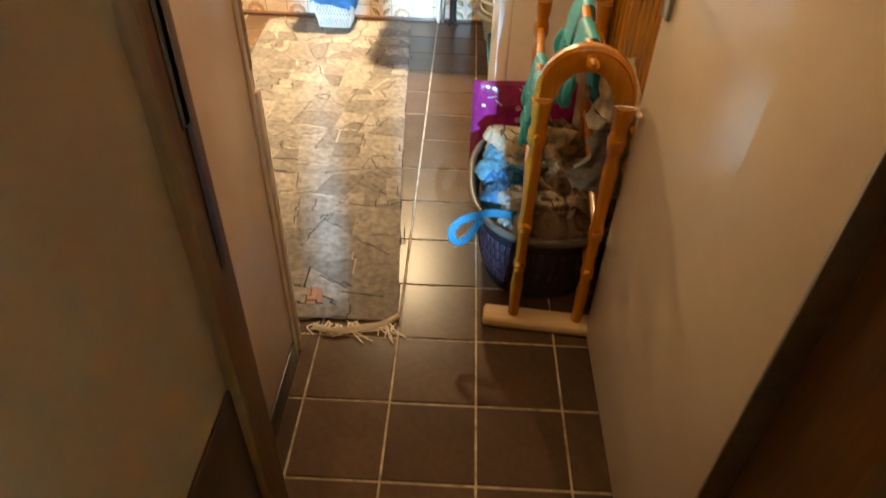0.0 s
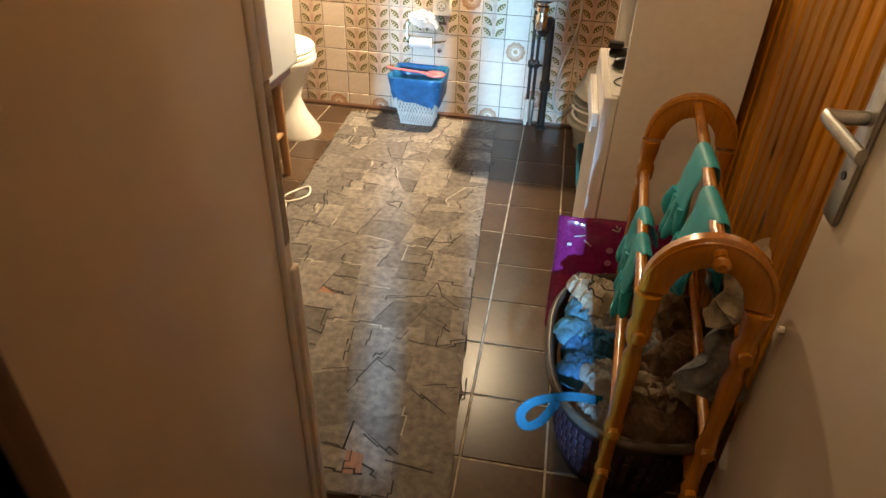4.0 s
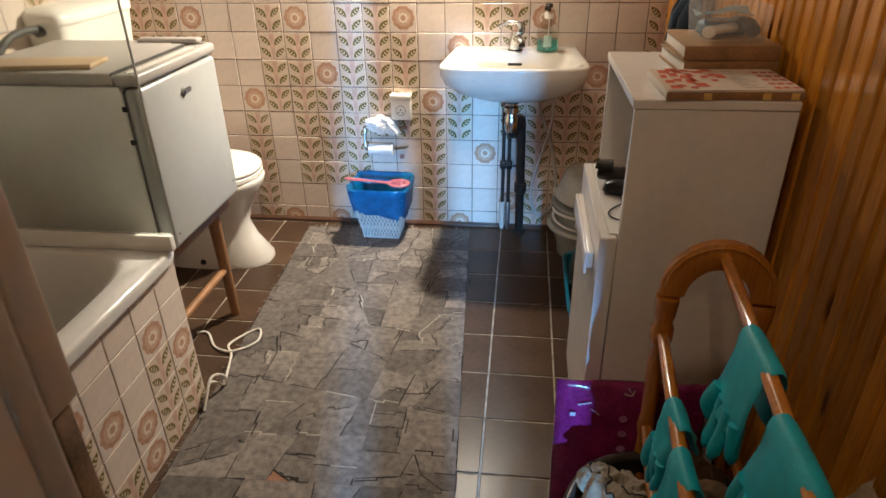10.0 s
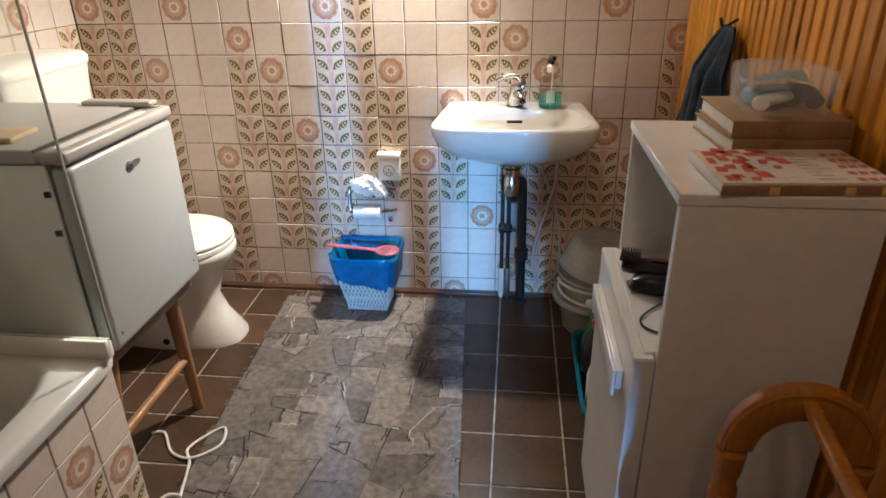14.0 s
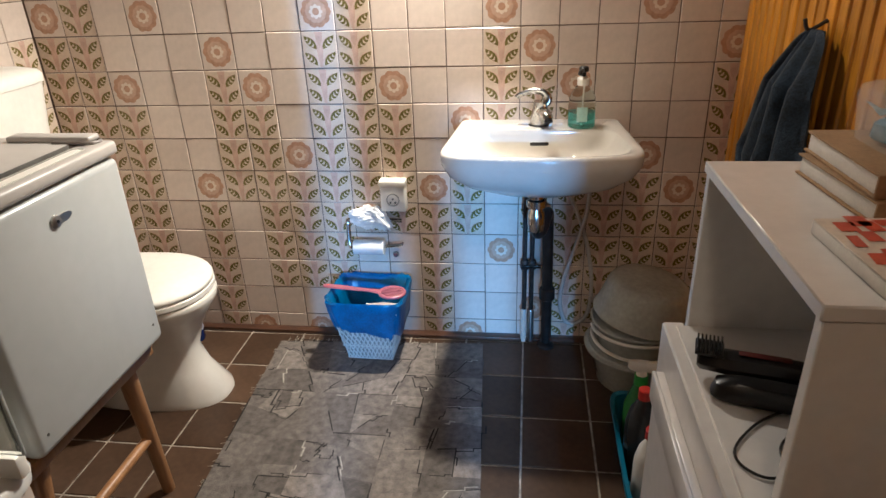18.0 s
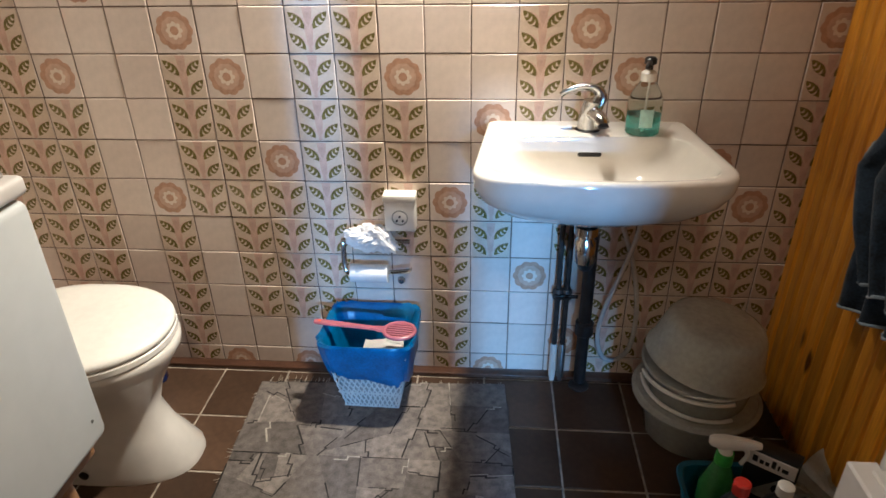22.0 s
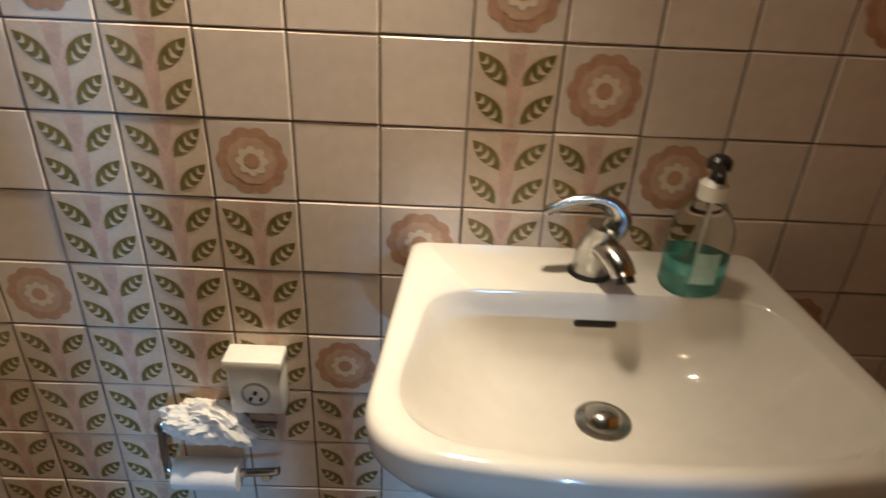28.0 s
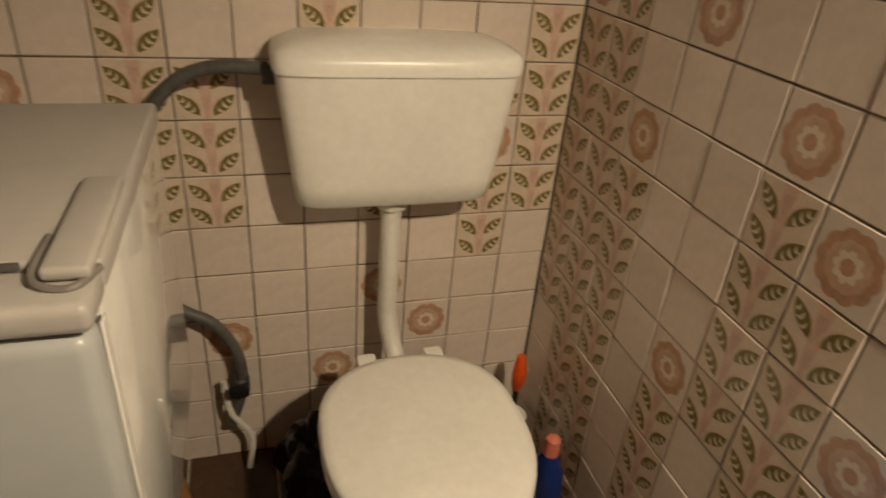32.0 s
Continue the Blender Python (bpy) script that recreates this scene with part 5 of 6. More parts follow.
for j in range(9):
    x0, x1 = 0.012, 0.055
    y = -0.065 + j * 0.016
    bm.faces.new([bm.verts.new((x, yy, 0.0186)) for x, yy in ((x0, y), (x1 - 0.01 * (j % 3), y), (x1 - 0.01 * (j % 3), y + 0.006), (x0, y + 0.006))])
tagged(part("print_lines", bm, GREYINK, mag, "grey lines of unreadable print", smooth=0), kind="stuff")
for x in (-0.06, 0.045, 0.095):
    part("sticker", box(x, x + 0.014, -0.0835, -0.0822, 0.001, 0.013), YELLOW, mag, "small yellow sticker")

clip = thing("hair_clipper", "black electric hair clipper lying in the cabinet niche", "hair clipper", pose(0.234, 2.45, 0.7085, 0, 0, -14))
part("body", loft([[Vector((x, y * w, z * h)) for y, z in ((1, 0), (0.7, 0.75), (0, 1), (-0.7, 0.75), (-1, 0), (-0.7, -0.75), (0, -1), (0.7, -0.75))] for x, w, h in ((-0.065, 0.014, 0.010), (-0.06, 0.019, 0.015), (-0.02, 0.021, 0.018), (0.04, 0.019, 0.019), (0.09, 0.017, 0.017), (0.10, 0.010, 0.010))]), BLACKP, clip)
comb = part("comb", box(-0.070, -0.030, -0.020, 0.020, 0.016, 0.021, 0.001, 1), BLACKP, clip, "black comb guard")
for i in range(7):
    part("tooth", box(-0.068 + i * 0.0055, -0.0655 + i * 0.0055, -0.019, 0.019, 0.020, 0.030), BLACKP, comb)
part("stripe", box(-0.01, 0.06, -0.006, 0.006, 0.0175, 0.0195, 0.001), mat("dark_red_strip", (0.12, 0.012, 0.008), 0.35), clip, "dark red strip")
ch = thing("charging_stand", "black charger base lying beside the clipper", "charger", pose(0.262, 2.395, 0.684, 0, 0, -14))
part("body", loft([oval(0, 0, z, a, b, 4, 24) for z, a, b in ((0, 0.082, 0.021), (0.004, 0.085, 0.023), (0.022, 0.080, 0.019), (0.028, 0.066, 0.013))]), BLACKP, ch)
wire = thing("black_wire", "thin black wire with a plug lying in loops in the niche", "wire", pose(0.0, 0.0, 0.6785))
part("wire", tube([(0.42, 2.44, 0.004), (0.32, 2.40, 0.003), (0.248, 2.368, 0.003), (0.205, 2.330, 0.003), (0.182, 2.295, 0.003), (0.186, 2.268, 0.003), (0.210, 2.252, 0.003), (0.245, 2.262, 0.003)], 0.0019, 8), BLACKP, wire)
part("wire_loop", tube([(0.42, 2.40, 0.004), (0.31, 2.355, 0.003), (0.255, 2.325, 0.003), (0.238, 2.290, 0.003), (0.252, 2.256, 0.003), (0.29, 2.240, 0.003)], 0.0019, 8), BLACKP, wire)
part("plug", box(0.250, 0.290, 2.275, 2.300, 0.0, 0.014, 0.004), BLACKP, wire, "black plug")
part("pin", box(0.238, 0.250, 2.280, 2.284, 0.004, 0.008, 0.001), YELLOW, wire, "brass pin")
part("pin", box(0.238, 0.250, 2.291, 2.295, 0.004, 0.008, 0.001), YELLOW, wire, "brass pin")

# ---------------------------------------------------------------- towel on the pine wall
tw = thing("towel", "dark blue terry towel with pale hems hanging from a hook", "towel", pose(0, 0, 0))


def between(table, t):
    """The value at t of a table of (t, value) rows."""
    for (t0, v0), (t1, v1) in zip(table, table[1:]):
        if t <= t1:
            return v0 + (v1 - v0) * max(0.0, t - t0) / (t1 - t0)
    return table[-1][1]


def towel_fall(top, near, far, low_near, low_far, stand, folds, seed):
    """One fall of the towel: y of its two edges against the share fallen, the heights of its lower corners, how far it stands off the boards."""
    bm = bmesh.new()
    nu, nv, g = 40, 30, []
    for i in range(nv + 1):
        t, row = i / nv, []
        y0, y1 = between(near, t), between(far, t)
        for j in range(nu + 1):
            u = j / nu
            low = low_near + (low_far - low_near) * u
            q = Vector((u * 5 + seed, t * 2.5, seed))
            ripple = math.sin(folds * 2 * math.pi * u + seed + 1.2 * t) * (0.006 + 0.017 * min(1, 1.6 * t)) + 0.014 * noise.noise(q)
            x = RIGHT - 0.012 - stand * (0.55 + 0.45 * math.sin(math.pi * min(1, 0.2 + 0.8 * u))) * min(1, 0.30 + 3.0 * t) - ripple
            row.append(bm.verts.new((min(x, RIGHT - 0.010), y0 + (y1 - y0) * u + 0.008 * noise.noise(q * 1.9), top + (low - top) * t + 0.010 * noise.noise(q * 1.4) * t)))
        g.append(row)
    for i in range(nv):
        for j in range(nu):
            bm.faces.new((g[i][j], g[i][j + 1], g[i + 1][j + 1], g[i + 1][j]))
    edge = [v.co.copy() for v in [r[-1] for r in g[nv // 2:]] + g[-1][::-1]]
    bmesh.ops.solidify(bm, geom=bm.faces[:], thickness=0.007)
    return bm, edge


for top, near, far, ln_, lf_, stand, folds, seed in (
        (1.100, ((0, 3.045), (0.3, 2.99), (1, 2.985)), ((0, 3.105), (0.35, 3.17), (0.7, 3.245), (1, 3.265)), 0.560, 0.492, 0.022, 3.0, 2.0),
        (1.104, ((0, 3.030), (0.04, 2.990), (0.2, 2.950), (0.5, 2.925), (1, 2.945)), ((0, 3.075), (0.04, 3.115), (0.25, 3.190), (0.60, 3.290), (0.8, 3.235), (1, 3.165)), 0.640, 0.605, 0.070, 3.5, 5.0)):
    bm, edge = towel_fall(top, near, far, ln_, lf_, stand, folds, seed)
    layer = part("fall", bm, DENIM, tw, smooth=80)
    part("hem", tube(edge[::2], 0.0035, 6, steps=1), mat("pale_towel_hem", (0.30, 0.36, 0.42), 0.9), layer, "pale blue-grey hem")
part("hook", tube([(RIGHT - 0.002, 3.072, 1.118), (RIGHT - 0.035, 3.072, 1.100), (RIGHT - 0.046, 3.072, 1.122)], 0.004, 8), COPPER, tw, "dark hook")

# ---------------------------------------------------------------- stacked grey tubs
tubs = thing("bucket", "grey plastic bucket below the basins on the floor", "bucket", pose(0.268, 3.385, 0.0))
part("body", lathe([(0.115, 0.0), (0.118, 0.004), (0.135, 0.10), (0.150, 0.125), (0.153, 0.130), (0.150, 0.136)], 0, 0, 40), GREYTUB, tubs)
part("rim", lathe([(0.150, 0.118), (0.162, 0.122), (0.163, 0.128), (0.150, 0.132)], 0, 0, 40, cap0=False, cap1=False), GREYTUB, tubs)
part("band", tube([(0.140 * math.cos(a), 0.140 * math.sin(a), 0.16 + 0.01 * math.sin(a)) for a in (radians(d) for d in range(170, 300, 12))], 0.005, 8), PLASTW, tubs, "pale handle")
t2 = thing("bucket", "upper grey plastic bucket nested in the lower one", "bucket", pose(0.268, 3.385, 0.137))
part("body", lathe([(0.120, 0.0), (0.122, 0.003), (0.134, 0.075), (0.146, 0.080), (0.148, 0.084), (0.144, 0.088)], 0, 0, 40), GREYTUB, t2)
part("handle", tube([(0.142 * math.cos(a), 0.142 * math.sin(a), 0.055 - 0.012 * math.sin(a * 1.0)) for a in (radians(d) for d in range(180, 300, 12))], 0.0055, 8), PLASTW, t2, "pale grip")
t3 = thing("wash_bowl", "grey plastic wash bowl turned upside down on the buckets", "bowl", pose(0.272, 3.385, 0.236, 1, 8, 0) @ Matrix.Scale(0.96, 4))
part("bowl", lathe([(0.150, 0.0), (0.156, 0.004), (0.149, 0.012), (0.140, 0.05), (0.128, 0.100), (0.118, 0.118), (0.102, 0.126), (0.05, 0.129), (0.01, 0.1295)], 0, 0, 44), GREYTUB, t3, smooth=60)

# ---------------------------------------------------------------- crate of cleaning bottles
crate = thing("teal_crate", "teal plastic crate full of cleaning bottles beside the cabinet", "crate", pose(0.315, 2.93, 0.0))
bm = loft([oval(0, 0, z, a, b, 10, 44) for z, a, b in ((0, 0.135, 0.20), (0.004, 0.138, 0.203), (0.108, 0.152, 0.216), (0.112, 0.160, 0.224), (0.118, 0.158, 0.222), (0.114, 0.148, 0.212), (0.02, 0.130, 0.195))])
part("body", bm, TEALP, crate)


def bottle(x, y, h, r, body, capm, capname, label, capr=0.4):
    b = thing("cleaning_bottle", label, "bottle", pose(x, y, 0.024), "bottles in the crate")
    part("body", lathe([(r * 0.94, 0), (r, 0.005), (r, h * 0.62), (r * 0.8, h * 0.76), (r * 0.36, h * 0.88), (r * 0.34, h * 0.92)], 0, 0, 24), body, b)
    part("cap", lathe([(r * capr, h * 0.90), (r * capr, h * 0.99), (r * capr * 0.8, h)], 0, 0, 18), capm, b, capname)
    return b


bottle(0.209, 2.93, 0.27, 0.040, mat("dark_liquid_bottle", (0.025, 0.028, 0.03), 0.15), REDP, "red cap", "dark bottle with a red cap in the crate")
bottle(0.214, 2.82, 0.24, 0.038, PLASTW, REDP, "red cap", "white bottle with a red and white cap in the crate", 0.5)
bottle(0.30, 2.86, 0.29, 0.042, mat("grey_bottle", (0.35, 0.36, 0.36), 0.3), PLASTW, "white cap", "grey bottle in the crate")
bottle(0.305, 2.955, 0.24, 0.040, BLACKP, PLASTW, "white cap", "black bottle in the crate")
sp = thing("spray_bottle", "green spray bottle with a pale trigger head in the crate", "spray bottle", pose(0.222, 3.052, 0.024, 0, 0, 168))
part("body", lathe([(0.038, 0), (0.040, 0.005), (0.038, 0.13), (0.018, 0.19), (0.015, 0.20)], 0, 0, 22), mat("green_liquid_bottle", (0.045, 0.22, 0.05), 0.15), sp)
part("collar", lathe([(0.018, 0.195), (0.019, 0.20), (0.017, 0.225)], 0, 0, 18), GREENP, sp, "green collar")
bm = loft([[Vector((x, y * w, z0 + (z1 - z0) * v)) for y, v in ((-1, 0.2), (-0.6, 0), (0.6, 0), (1, 0.2), (1, 0.8), (0.6, 1), (-0.6, 1), (-1, 0.8))] for x, w, z0, z1 in ((-0.064, 0.006, 0.250, 0.261), (-0.056, 0.008, 0.248, 0.263), (-0.030, 0.010, 0.240, 0.266), (0.006, 0.011, 0.232, 0.266), (0.030, 0.009, 0.238, 0.262), (0.036, 0.006, 0.243, 0.257))])
lathe([(0.016, 0.222), (0.013, 0.230), (0.011, 0.240)], 0, 0, 14, bm=bm)
tube([(-0.035, 0, 0.245), (-0.042, 0, 0.225), (-0.034, 0, 0.200)], 0.005, 8, bm=bm)
part("trigger_head", bm, PLASTW, sp, "pale trigger head")
ct = thing("black_carton", "black cleaning product carton with a white label in the crate", "carton", pose(0.318, 3.042, 0.024, 0, 0, -34))
part("carton", box(-0.050, 0.050, -0.018, 0.018, 0.0, 0.243, 0.002, 2), BLACKP, ct)
lb = part("label", box(-0.046, 0.046, -0.0195, -0.0182, 0.200, 0.236, 0.0004, 1), PAPER, ct, "white label with black script")
for x, w, h in ((-0.032, 0.010, 0.016), (-0.019, 0.008, 0.010), (-0.008, 0.008, 0.010), (0.004, 0.008, 0.019), (0.014, 0.004, 0.013), (0.026, 0.012, 0.010)):
    part("script_bar", box(x - w / 2, x + w / 2, -0.0203, -0.0196, 0.211, 0.211 + h, 0.0002, 1), BLACKP, lb)

wrap = thing("plastic_wrap", "crumpled milky plastic wrapping lying on the crate's bottles", "plastic wrapping", pose(0.385, 3.00, 0.20, 30, -15, 20))
part("sheet", cloth(0.16, 0.15, 16, 16, 0.07, 31.0, 0.001), mat("milky_plastic_film", (0.55, 0.56, 0.52), 0.2, vary=0.1), wrap, smooth=30)
pk = thing("green_packet", "pale green crumpled refill packet in the crate", "packet", pose(0.41, 2.90, 0.17, 40, 10, -30))
part("packet", cloth(0.13, 0.16, 16, 16, 0.06, 33.0, 0.010), mat("pale_green_packet_film", (0.42, 0.52, 0.22), 0.35, vary=0.12), pk, smooth=40)
# ---------------------------------------------------------------- wooden rack over the laundry basket
RX, RY0, RY1 = 0.333, 1.415, 2.02
rack = thing("clothes_rack", "honey-varnished wooden clothes rack with arched ends", "clothes rack", pose(0.290, 1.400, 0.0, 0, 0, -5.2))
AW, AZ = 0.066, 0.652


def arch(y):
    bm = bmesh.new()
    n = 22
    rings = []
    for i in range(n + 1):
        a = math.pi * i / n
        c, s = math.cos(a), math.sin(a)
        k = 0.022 + 0.005 * s
        rings.append([Vector(((AW + 0.012 + dr) * c, y + dy, AZ + (AW + 0.022 + dr) * s)) for dr, dy in ((k, -0.008), (k, 0.008), (k - 0.004, 0.011), (-k + 0.004, 0.011), (-k, 0.008), (-k, -0.008), (-k + 0.004, -0.011), (k - 0.004, -0.011))])
    return loft(rings, True, True, bm)


def post(x, y):
    prof = [(0.013, 0.035), (0.014, 0.05), (0.016, 0.14), (0.013, 0.19), (0.017, 0.21), (0.013, 0.23), (0.014, 0.30), (0.019, 0.33), (0.014, 0.36), (0.016, 0.43), (0.018, 0.50), (0.013, 0.53), (0.021, 0.55), (0.021, 0.575), (0.016, 0.59), (0.02, 0.61), (0.022, 0.645)]
    return lathe(prof, x, y, 14)


for y in (0.0, RY1 - RY0):
    bow = part("arch", arch(y), RACKW, rack)
    part("bead", tube([((AW + 0.029) * math.cos(a), y - 0.0105, AZ + (AW + 0.040) * math.sin(a)) for a in (math.pi * i / 20 for i in range(21))], 0.0028, 6, steps=1), RACKW, bow)
    for x in (-AW - 0.016, AW + 0.016):
        p = part("post", post(x, y), RACKW, rack)
        for z in (0.33, 0.21):
            part("peg", tube([(x, y - 0.024, z), (x, y + 0.024, z)], 0.009, 10, steps=0), RACKW, p)
    part("foot", box(-0.160, 0.160, y - 0.030, y + 0.030, 0.0, 0.036, 0.012, 3), PALEW, rack, "pale wooden foot")
for x, z in ((0.0, AZ + AW + 0.022), (-AW - 0.016, 0.565), (AW + 0.016, 0.565), (-AW - 0.016, 0.33), (AW + 0.016, 0.33), (-AW - 0.016, 0.21), (AW + 0.016, 0.21)):
    part("rail", tube([(x, -0.028, z), (x, RY1 - RY0 + 0.02, z)], 0.0115, 12, steps=0), RACKW, rack)
for y in (-0.030,):
    part("knob", lathe([(0.006, 0.0), (0.013, 0.004), (0.013, 0.010), (0.006, 0.016)], 0, 0, 12), RACKW, rack).matrix_local = pose(0, y, AZ + AW + 0.022, 90, 0, 0)

def glove(name, x, y, z, label, lean=0.03, drop=0.10, cuff=0.12, skew=0.0, seed=1.0, wide=0.056):
    """A rubber glove hung over a rail that runs along y: cuff down the wall side, palm and fingers hanging down the other."""
    g = thing(name, label, "rubber glove", pose(x, y, z), "gloves on the rack")

    def centre(s):
        if s < 0:
            k = min(1, -s * 6)
            return Vector((0.013 * k + 0.016 * -s, 0.008 * -s, 0.0135 - 0.010 * k * k - cuff * max(0, -s - 0.12)))
        k = min(1, s * 6)
        return Vector((-0.013 * k - lean * s, skew * s, 0.0135 - 0.010 * k * k - drop * max(0, s - 0.12)))

    rings = []
    for i in range(33):
        s = -1 + i / 16
        c, ahead = centre(s), centre(min(1, s + 0.04)) - centre(max(-1, s - 0.04))
        nrm = Vector((ahead.z, 0, -ahead.x)).normalized() * -1
        w = wide * (1 + 0.05 * s - 0.10 * max(0, 0.3 - abs(s - 0.35)))
        th = 0.0022 + 0.0085 * max(0, s - 0.1) + 0.0035 * max(0, -s - 0.2)
        ring = []
        for k in range(20):
            a = 2 * math.pi * k / 20
            q = Vector((seed, s * 1.6, math.sin(a) * 1.7))
            out = 0.010 * noise.noise(q) * min(1, max(0, abs(s) - 0.12) * 3)
            ring.append(c + nrm * (th * math.cos(a) + out) + Vector((0, w * math.copysign(abs(math.sin(a)) ** 0.8, math.sin(a)) * (1 + 0.05 * noise.noise(q * 1.3)), 0)))
        rings.append(ring)
    part("palm", loft(rings), TURQ, g, smooth=80)
    end, d = centre(0.90), (centre(1.0) - centre(0.6)).normalized()
    for k in range(4):
        yy = wide * (-0.72 + 0.48 * k)
        l = (0.060, 0.080, 0.084, 0.066)[k]
        p0 = end + Vector((0.0, yy, 0.012))
        p1 = p0 + d * l * 0.5 + Vector((-0.004 * (k % 2) + 0.004 * math.sin(seed + k), yy * 0.10, 0))
        p2 = p0 + d * l + Vector((0.010 * math.sin(1.7 * seed + 2 * k), yy * 0.22 + 0.005 * math.sin(2 * seed + k), 0))
        part("finger", tube([p0, p1, p2], lambda t: 0.0135 - 0.0022 * t - 0.006 * max(0, t - 0.82) / 0.18, 12, flat=0.8), TURQ, g, smooth=80)
    return g


glove("rubber_glove", RX - 0.013, 1.714, AZ + AW + 0.022, "turquoise rubber glove draped over the rack's top rail", 0.022, 0.122, 0.13, -0.014, 1.0)
glove("rubber_glove", RX - 0.031, 1.522, AZ + AW + 0.022, "turquoise rubber glove hanging near the arch of the rack", 0.016, 0.128, 0.15, 0.004, 4.0, 0.062)
glove("rubber_glove", RX - AW - 0.022, 1.770, 0.565, "pale turquoise rubber glove hung over the side rail", 0.006, 0.105, 0.06, 0.0, 7.0, 0.038)
glove("rubber_glove", RX - AW - 0.034, 1.658, 0.565, "pale turquoise rubber glove beside its twin on the side rail", 0.006, 0.125, 0.07, -0.006, 9.0, 0.040)
rag = thing("grey_rag", "grey-white wrinkled rag hanging inside the rack", "rag", pose(RX + 0.055, 1.475, 0.515, 78, 10, 34))
part("rag", cloth(0.13, 0.24, 20, 30, 0.060, 12.0, freq=13), CLOTHS[3], rag, smooth=70)
rag2 = thing("grey_rag", "crumpled grey-white rag on the top of the rack", "rag", pose(RX + 0.045, 1.50, 0.62, 60, 20, 40))
part("rag", cloth(0.12, 0.14, 14, 14, 0.06, 15.0), CLOTHS[5], rag2, smooth=60)

# laundry basket
bas = thing("laundry_basket", "dark oval plastic laundry basket full of clothes", "laundry basket", pose(0.285, 1.72, 0.0))
BA, BB = 0.195, 0.275
prof = [(0.0, 0.78), (0.004, 0.80), (0.10, 0.88), (0.22, 0.97), (0.245, 1.0)]
bm = loft([oval(0, 0, z, BA * k, BB * k, 2.5, 56) for z, k in prof] + [oval(0, 0, z, BA * k - 0.006, BB * k - 0.006, 2.5, 56) for z, k in prof[::-1]], True, True)
part("body", bm, BASKETP, bas)
ring = [(BA * 1.02 * math.copysign(abs(math.cos(a)) ** 0.8, math.cos(a)), BB * 1.02 * math.copysign(abs(math.sin(a)) ** 0.8, math.sin(a)), 0.247) for a in (2 * math.pi * i / 40 for i in range(41))]
part("rim", tube(ring, 0.0105, 10, steps=2), mat("grey_brown_basket_rim", (0.060, 0.050, 0.042), 0.3), bas, "grey rounded rim")
holes = bmesh.new()
for i in range(30):
    a = math.pi + math.pi * i / 30 + 0.05
    for j, z in enumerate((0.06, 0.10, 0.14, 0.18)):
        k = 0.80 + (0.97 - 0.80) * z / 0.22 + 0.012
        c, s = math.cos(a), math.sin(a)
        p = Vector((BA * k * math.copysign(abs(c) ** 0.8, c), BB * k * math.copysign(abs(s) ** 0.8, s), z))
        q = box(-0.007, 0.007, -0.0012, 0.0012, -0.012, 0.012, 0.001, 1)
        bmesh.ops.transform(q, matrix=Matrix.Translation(p) @ pose(0, 0, 0, 0, 0, math.degrees(math.atan2(s * BA, c * BB)) + 90), verts=q.verts[:])
        join(holes, q)
tagged(part("perforation", holes, mat("faded_purple_slot", (0.032, 0.017, 0.032), 0.5), bas, "rows of slots in the side"), kind="stuff")
strap = thing("blue_strap", "bright blue fabric strap hanging over the basket rim", "strap", pose(0.10, 1.50, 0.0))
part("strap", tube([(0.10, 0.03, 0.262), (0.03, 0.015, 0.275), (-0.035, 0.0, 0.262), (-0.062, -0.010, 0.232), (-0.05, -0.018, 0.205), (-0.02, -0.010, 0.215), (0.01, 0.02, 0.25)], 0.0105, 8, flat=0.16), mat("bright_blue_strap", (0.0, 0.075, 0.13), 0.85, ior=1.12), strap)
def crumple(r, seed, rings=22, sectors=54, thick=0.003):
    """A garment heaped on itself: an uneven round of cloth with sharp folds and its rim turned down."""
    def spot(t, a):
        rr = r * t * (1 + 0.28 * noise.noise(Vector((math.cos(a) * 1.3, math.sin(a) * 1.3, seed))))
        p = Vector((rr * math.cos(a), rr * math.sin(a), 0))
        q = p / r * 1.7 + Vector((seed * 3.1, seed, 0))
        q = q + Vector((noise.noise(q * 0.9), noise.noise(q * 0.9 + Vector((7, 3, 1))), 0)) * 0.8
        fold = (1 - 2 * abs(noise.noise(q))) * 0.55 + (1 - 2 * abs(noise.noise(q * 2.3))) * 0.30 + noise.noise(q * 5.0) * 0.10
        p.z = r * (0.34 * (1 - t ** 3) + 0.40 * fold * (1 - 0.5 * t ** 4)) - 0.25 * r * max(0, t - 0.8) * 5
        return p + Vector((noise.noise(q * 1.9), noise.noise(q * 1.9 + Vector((3, 9, 4))), 0)) * r * 0.16

    bm = bmesh.new()
    grid = [[bm.verts.new(spot((i + 1) / rings, 2 * math.pi * j / sectors)) for j in range(sectors)] for i in range(rings)]
    mid = bm.verts.new(spot(0.0, 0.0))
    for j in range(sectors):
        k = (j + 1) % sectors
        bm.faces.new((mid, grid[0][j], grid[0][k]))
        for i in range(rings - 1):
            bm.faces.new((grid[i][j], grid[i + 1][j], grid[i + 1][k], grid[i][k]))
    bmesh.ops.solidify(bm, geom=bm.faces[:], thickness=thick)
    return bm, spot


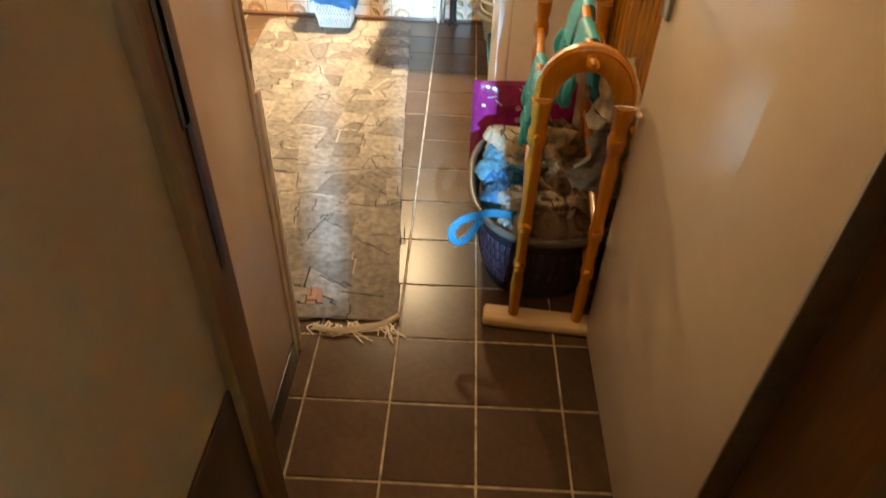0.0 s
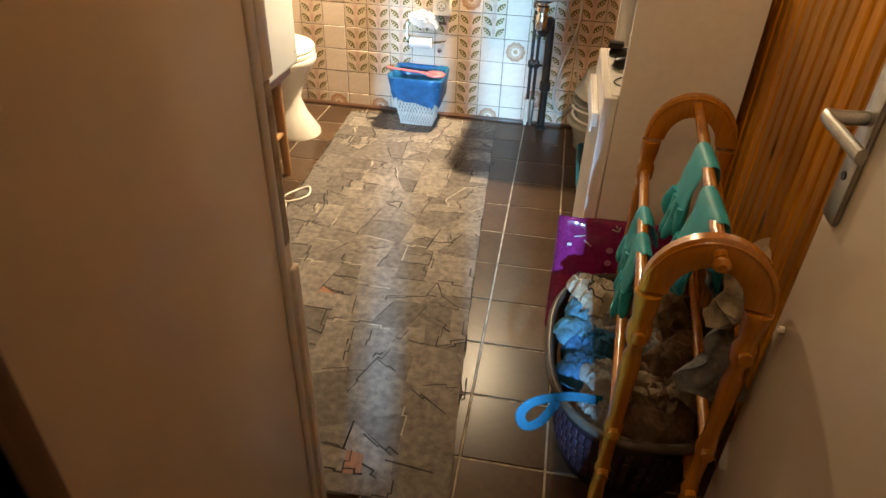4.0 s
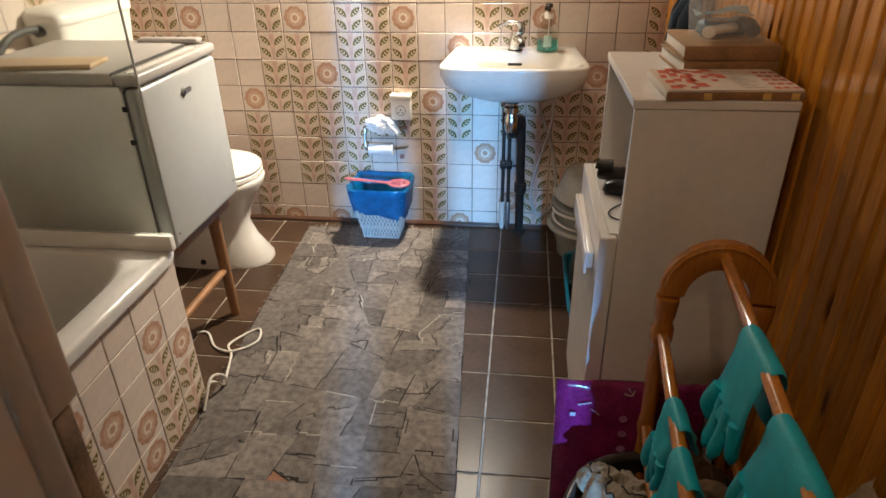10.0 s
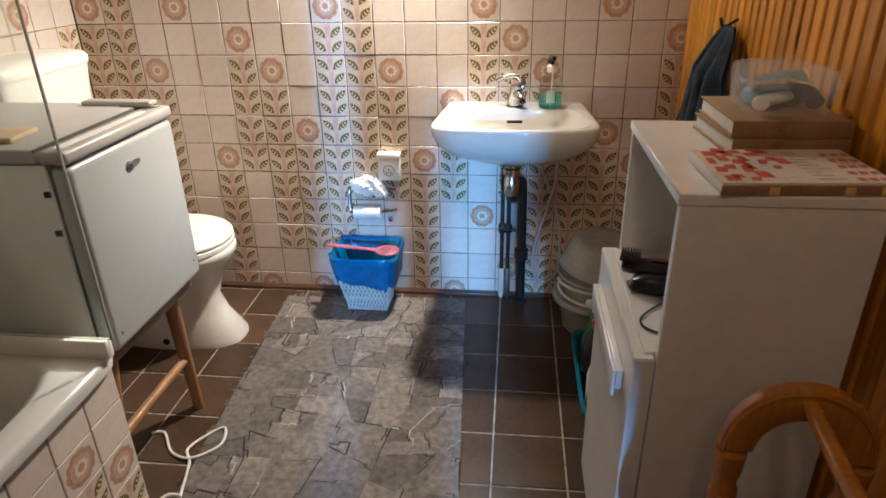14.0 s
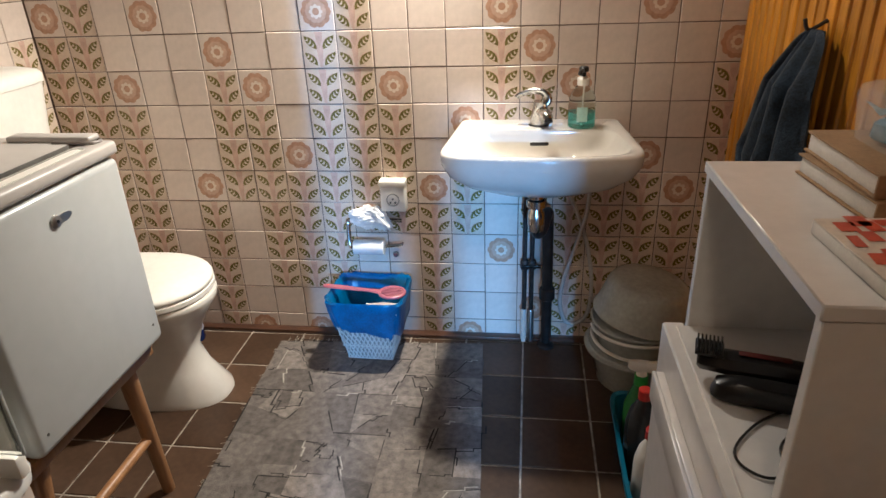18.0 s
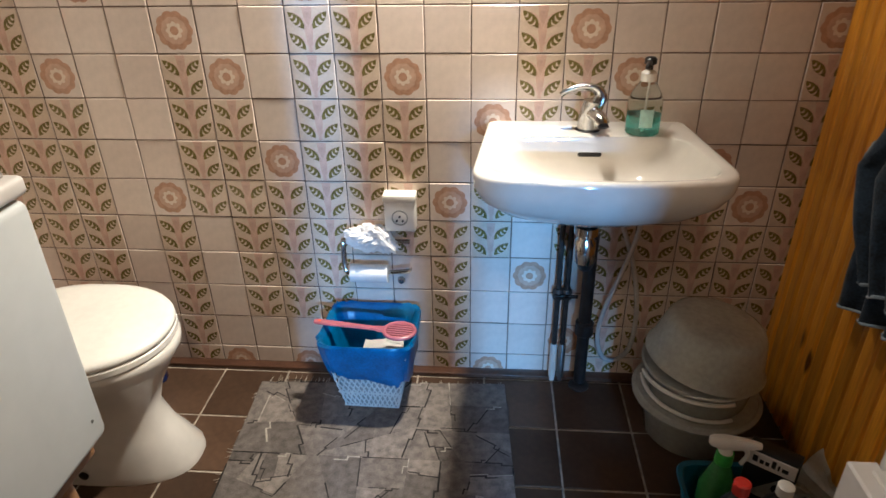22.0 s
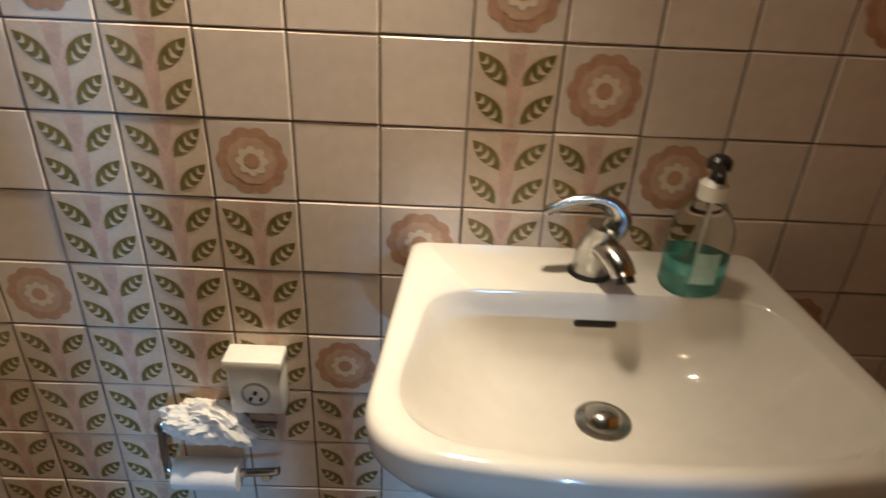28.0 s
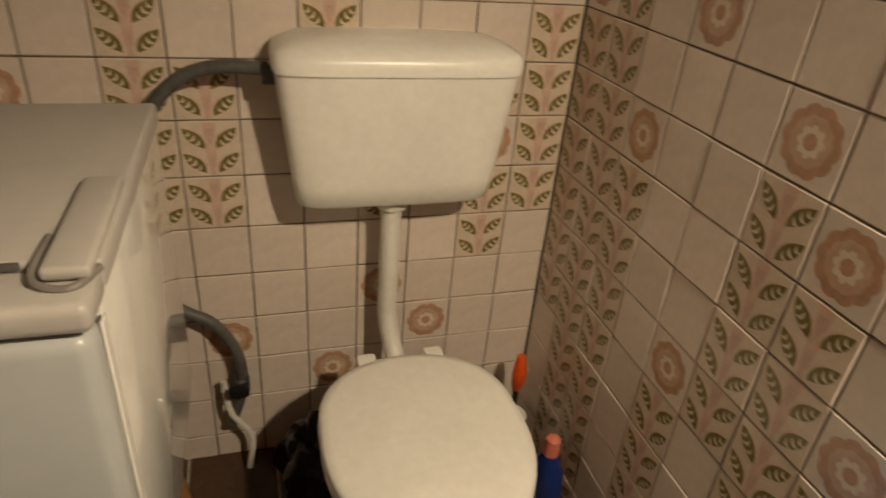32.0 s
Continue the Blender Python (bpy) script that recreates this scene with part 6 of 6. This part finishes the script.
spots = [(4, 0.04, -0.02, 0.0, 0.12), (4, 0.03, -0.17, 0.005, 0.085), (0, -0.07, -0.03, 0.012, 0.075), (3, -0.03, 0.05, 0.026, 0.075), (0, -0.10, -0.085, 0.010, 0.060), (1, -0.115, 0.02, 0.024, 0.052),
         (3, -0.055, -0.12, 0.020, 0.062), (2, 0.045, 0.10, 0.05, 0.085), (2, 0.00, -0.14, 0.032, 0.050), (4, 0.075, -0.05, 0.055, 0.075), (3, 0.03, -0.02, 0.050, 0.055), (2, 0.09, -0.13, 0.045, 0.060),
         (1, -0.10, 0.085, 0.040, 0.050), (5, -0.065, 0.125, 0.056, 0.072), (5, -0.10, 0.165, 0.052, 0.048), (4, 0.055, 0.19, 0.040, 0.075), (3, -0.07, -0.19, 0.004, 0.045)]
kinds = ["garment tinted daylight blue", "shirt tinted pale daylight blue", "beige top", "grey garment", "brown garment", "cream cloth with dark piping"]
for i, (k, x, y, z, r) in enumerate(spots):
    g = thing("garment", "crumpled " + kinds[k] + " in the laundry basket", "clothing", pose(0.285 + x - 0.020 * (x < 0), 1.72 + y, 0.232 + z, 10 * math.sin(i * 2.1), 10 * math.cos(i * 1.7), i * 47), "laundry in the basket")
    bm, spot_on = crumple(r, 20.0 + i)
    part("cloth", bm, CLOTHS[k], g, smooth=110)
    if k == 5:
        for n in range(4):
            pts = [spot_on(0.25 + 0.6 * abs(math.sin(n + 0.11 * j)), 1.6 * n + 0.16 * j) + Vector((0, 0, 0.0015)) for j in range(13)]
            part("piping", tube(pts, 0.0016, 5, steps=2), BLACKP, g, "thin dark piping")
fill = thing("garment", "dark crumpled clothes deep in the laundry basket", "clothing", pose(0.285, 1.72, 0.0), "laundry in the basket")
bm = loft([oval(0, 0, z, BA * k, BB * k, 2.5, 40) for z, k in ((0.12, 0.85), (0.20, 0.90), (0.225, 0.7), (0.24, 0.2))])
part("cloth", bm, CLOTHS[4], fill)

bag = thing("purple_bag", "shiny purple foil bag standing behind the laundry basket", "bag", pose(0.249, 2.085, 0.0, -3, 0, 2))
rings = []
for i in range(31):
    t = i / 30
    z = 0.360 * t
    d = 0.050 * (1 - t) ** 0.6 + 0.003
    ring = []
    for k in range(72):
        a = 2 * math.pi * k / 72
        c, s = math.cos(a), math.sin(a)
        q = Vector((k * 0.136, t * 3, 5))
        crease = 0.010 * noise.noise(q) * (1 - 0.5 * t) + 0.0035 * (1 - 2 * abs(noise.noise(q * 2.6))) + 0.0018 * noise.noise(q * 6.0) - 0.010 * math.exp(-((c * 0.166 - 0.02) / 0.012) ** 2) * (s < 0)
        ring.append(Vector((0.166 * math.copysign(abs(c) ** 0.6, c), d * math.copysign(abs(s) ** 0.7, s) + crease, z + 0.004 * noise.noise(q * 2) * t)))
    rings.append(ring)
part("foil", loft(rings), PURPLE, bag, smooth=75)
def bag_face(z):
    return -(0.050 * (1 - z / 0.360) ** 0.6 + 0.003) - 0.009


MAUVE, PALEPR = mat("mauve_print", (0.45, 0.20, 0.38), 0.3), mat("pale_bag_print", (0.62, 0.50, 0.62), 0.3)
for z in (0.285, 0.248, 0.210):
    part("button_print", lathe([(0.008, 0), (0.0095, 0.0008), (0.0055, 0.0012), (0.005, 0.0004)], 0, 0, 16), MAUVE, bag).matrix_local = pose(-0.020, bag_face(z), z, 90, 0, 0)
for x, z, w, h, tilt in ((-0.014, 0.342, 0.018, 0.003, 20), (-0.010, 0.352, 0.010, 0.003, 60), (-0.002, 0.346, 0.004, 0.014, 15), (-0.105, 0.318, 0.030, 0.003, -12), (-0.082, 0.300, 0.026, 0.003, 38), (-0.130, 0.292, 0.012, 0.009, 0),
                         (0.070, 0.250, 0.012, 0.004, 10), (0.086, 0.252, 0.003, 0.016, 0), (0.094, 0.248, 0.010, 0.004, 0)):
    part("pale_print", box(-w / 2, w / 2, -0.0006, 0.0006, -h / 2, h / 2, 0.0003, 1), PALEPR, bag, "pale unreadable print").matrix_local = pose(x, bag_face(z), z, 0, tilt, 0)
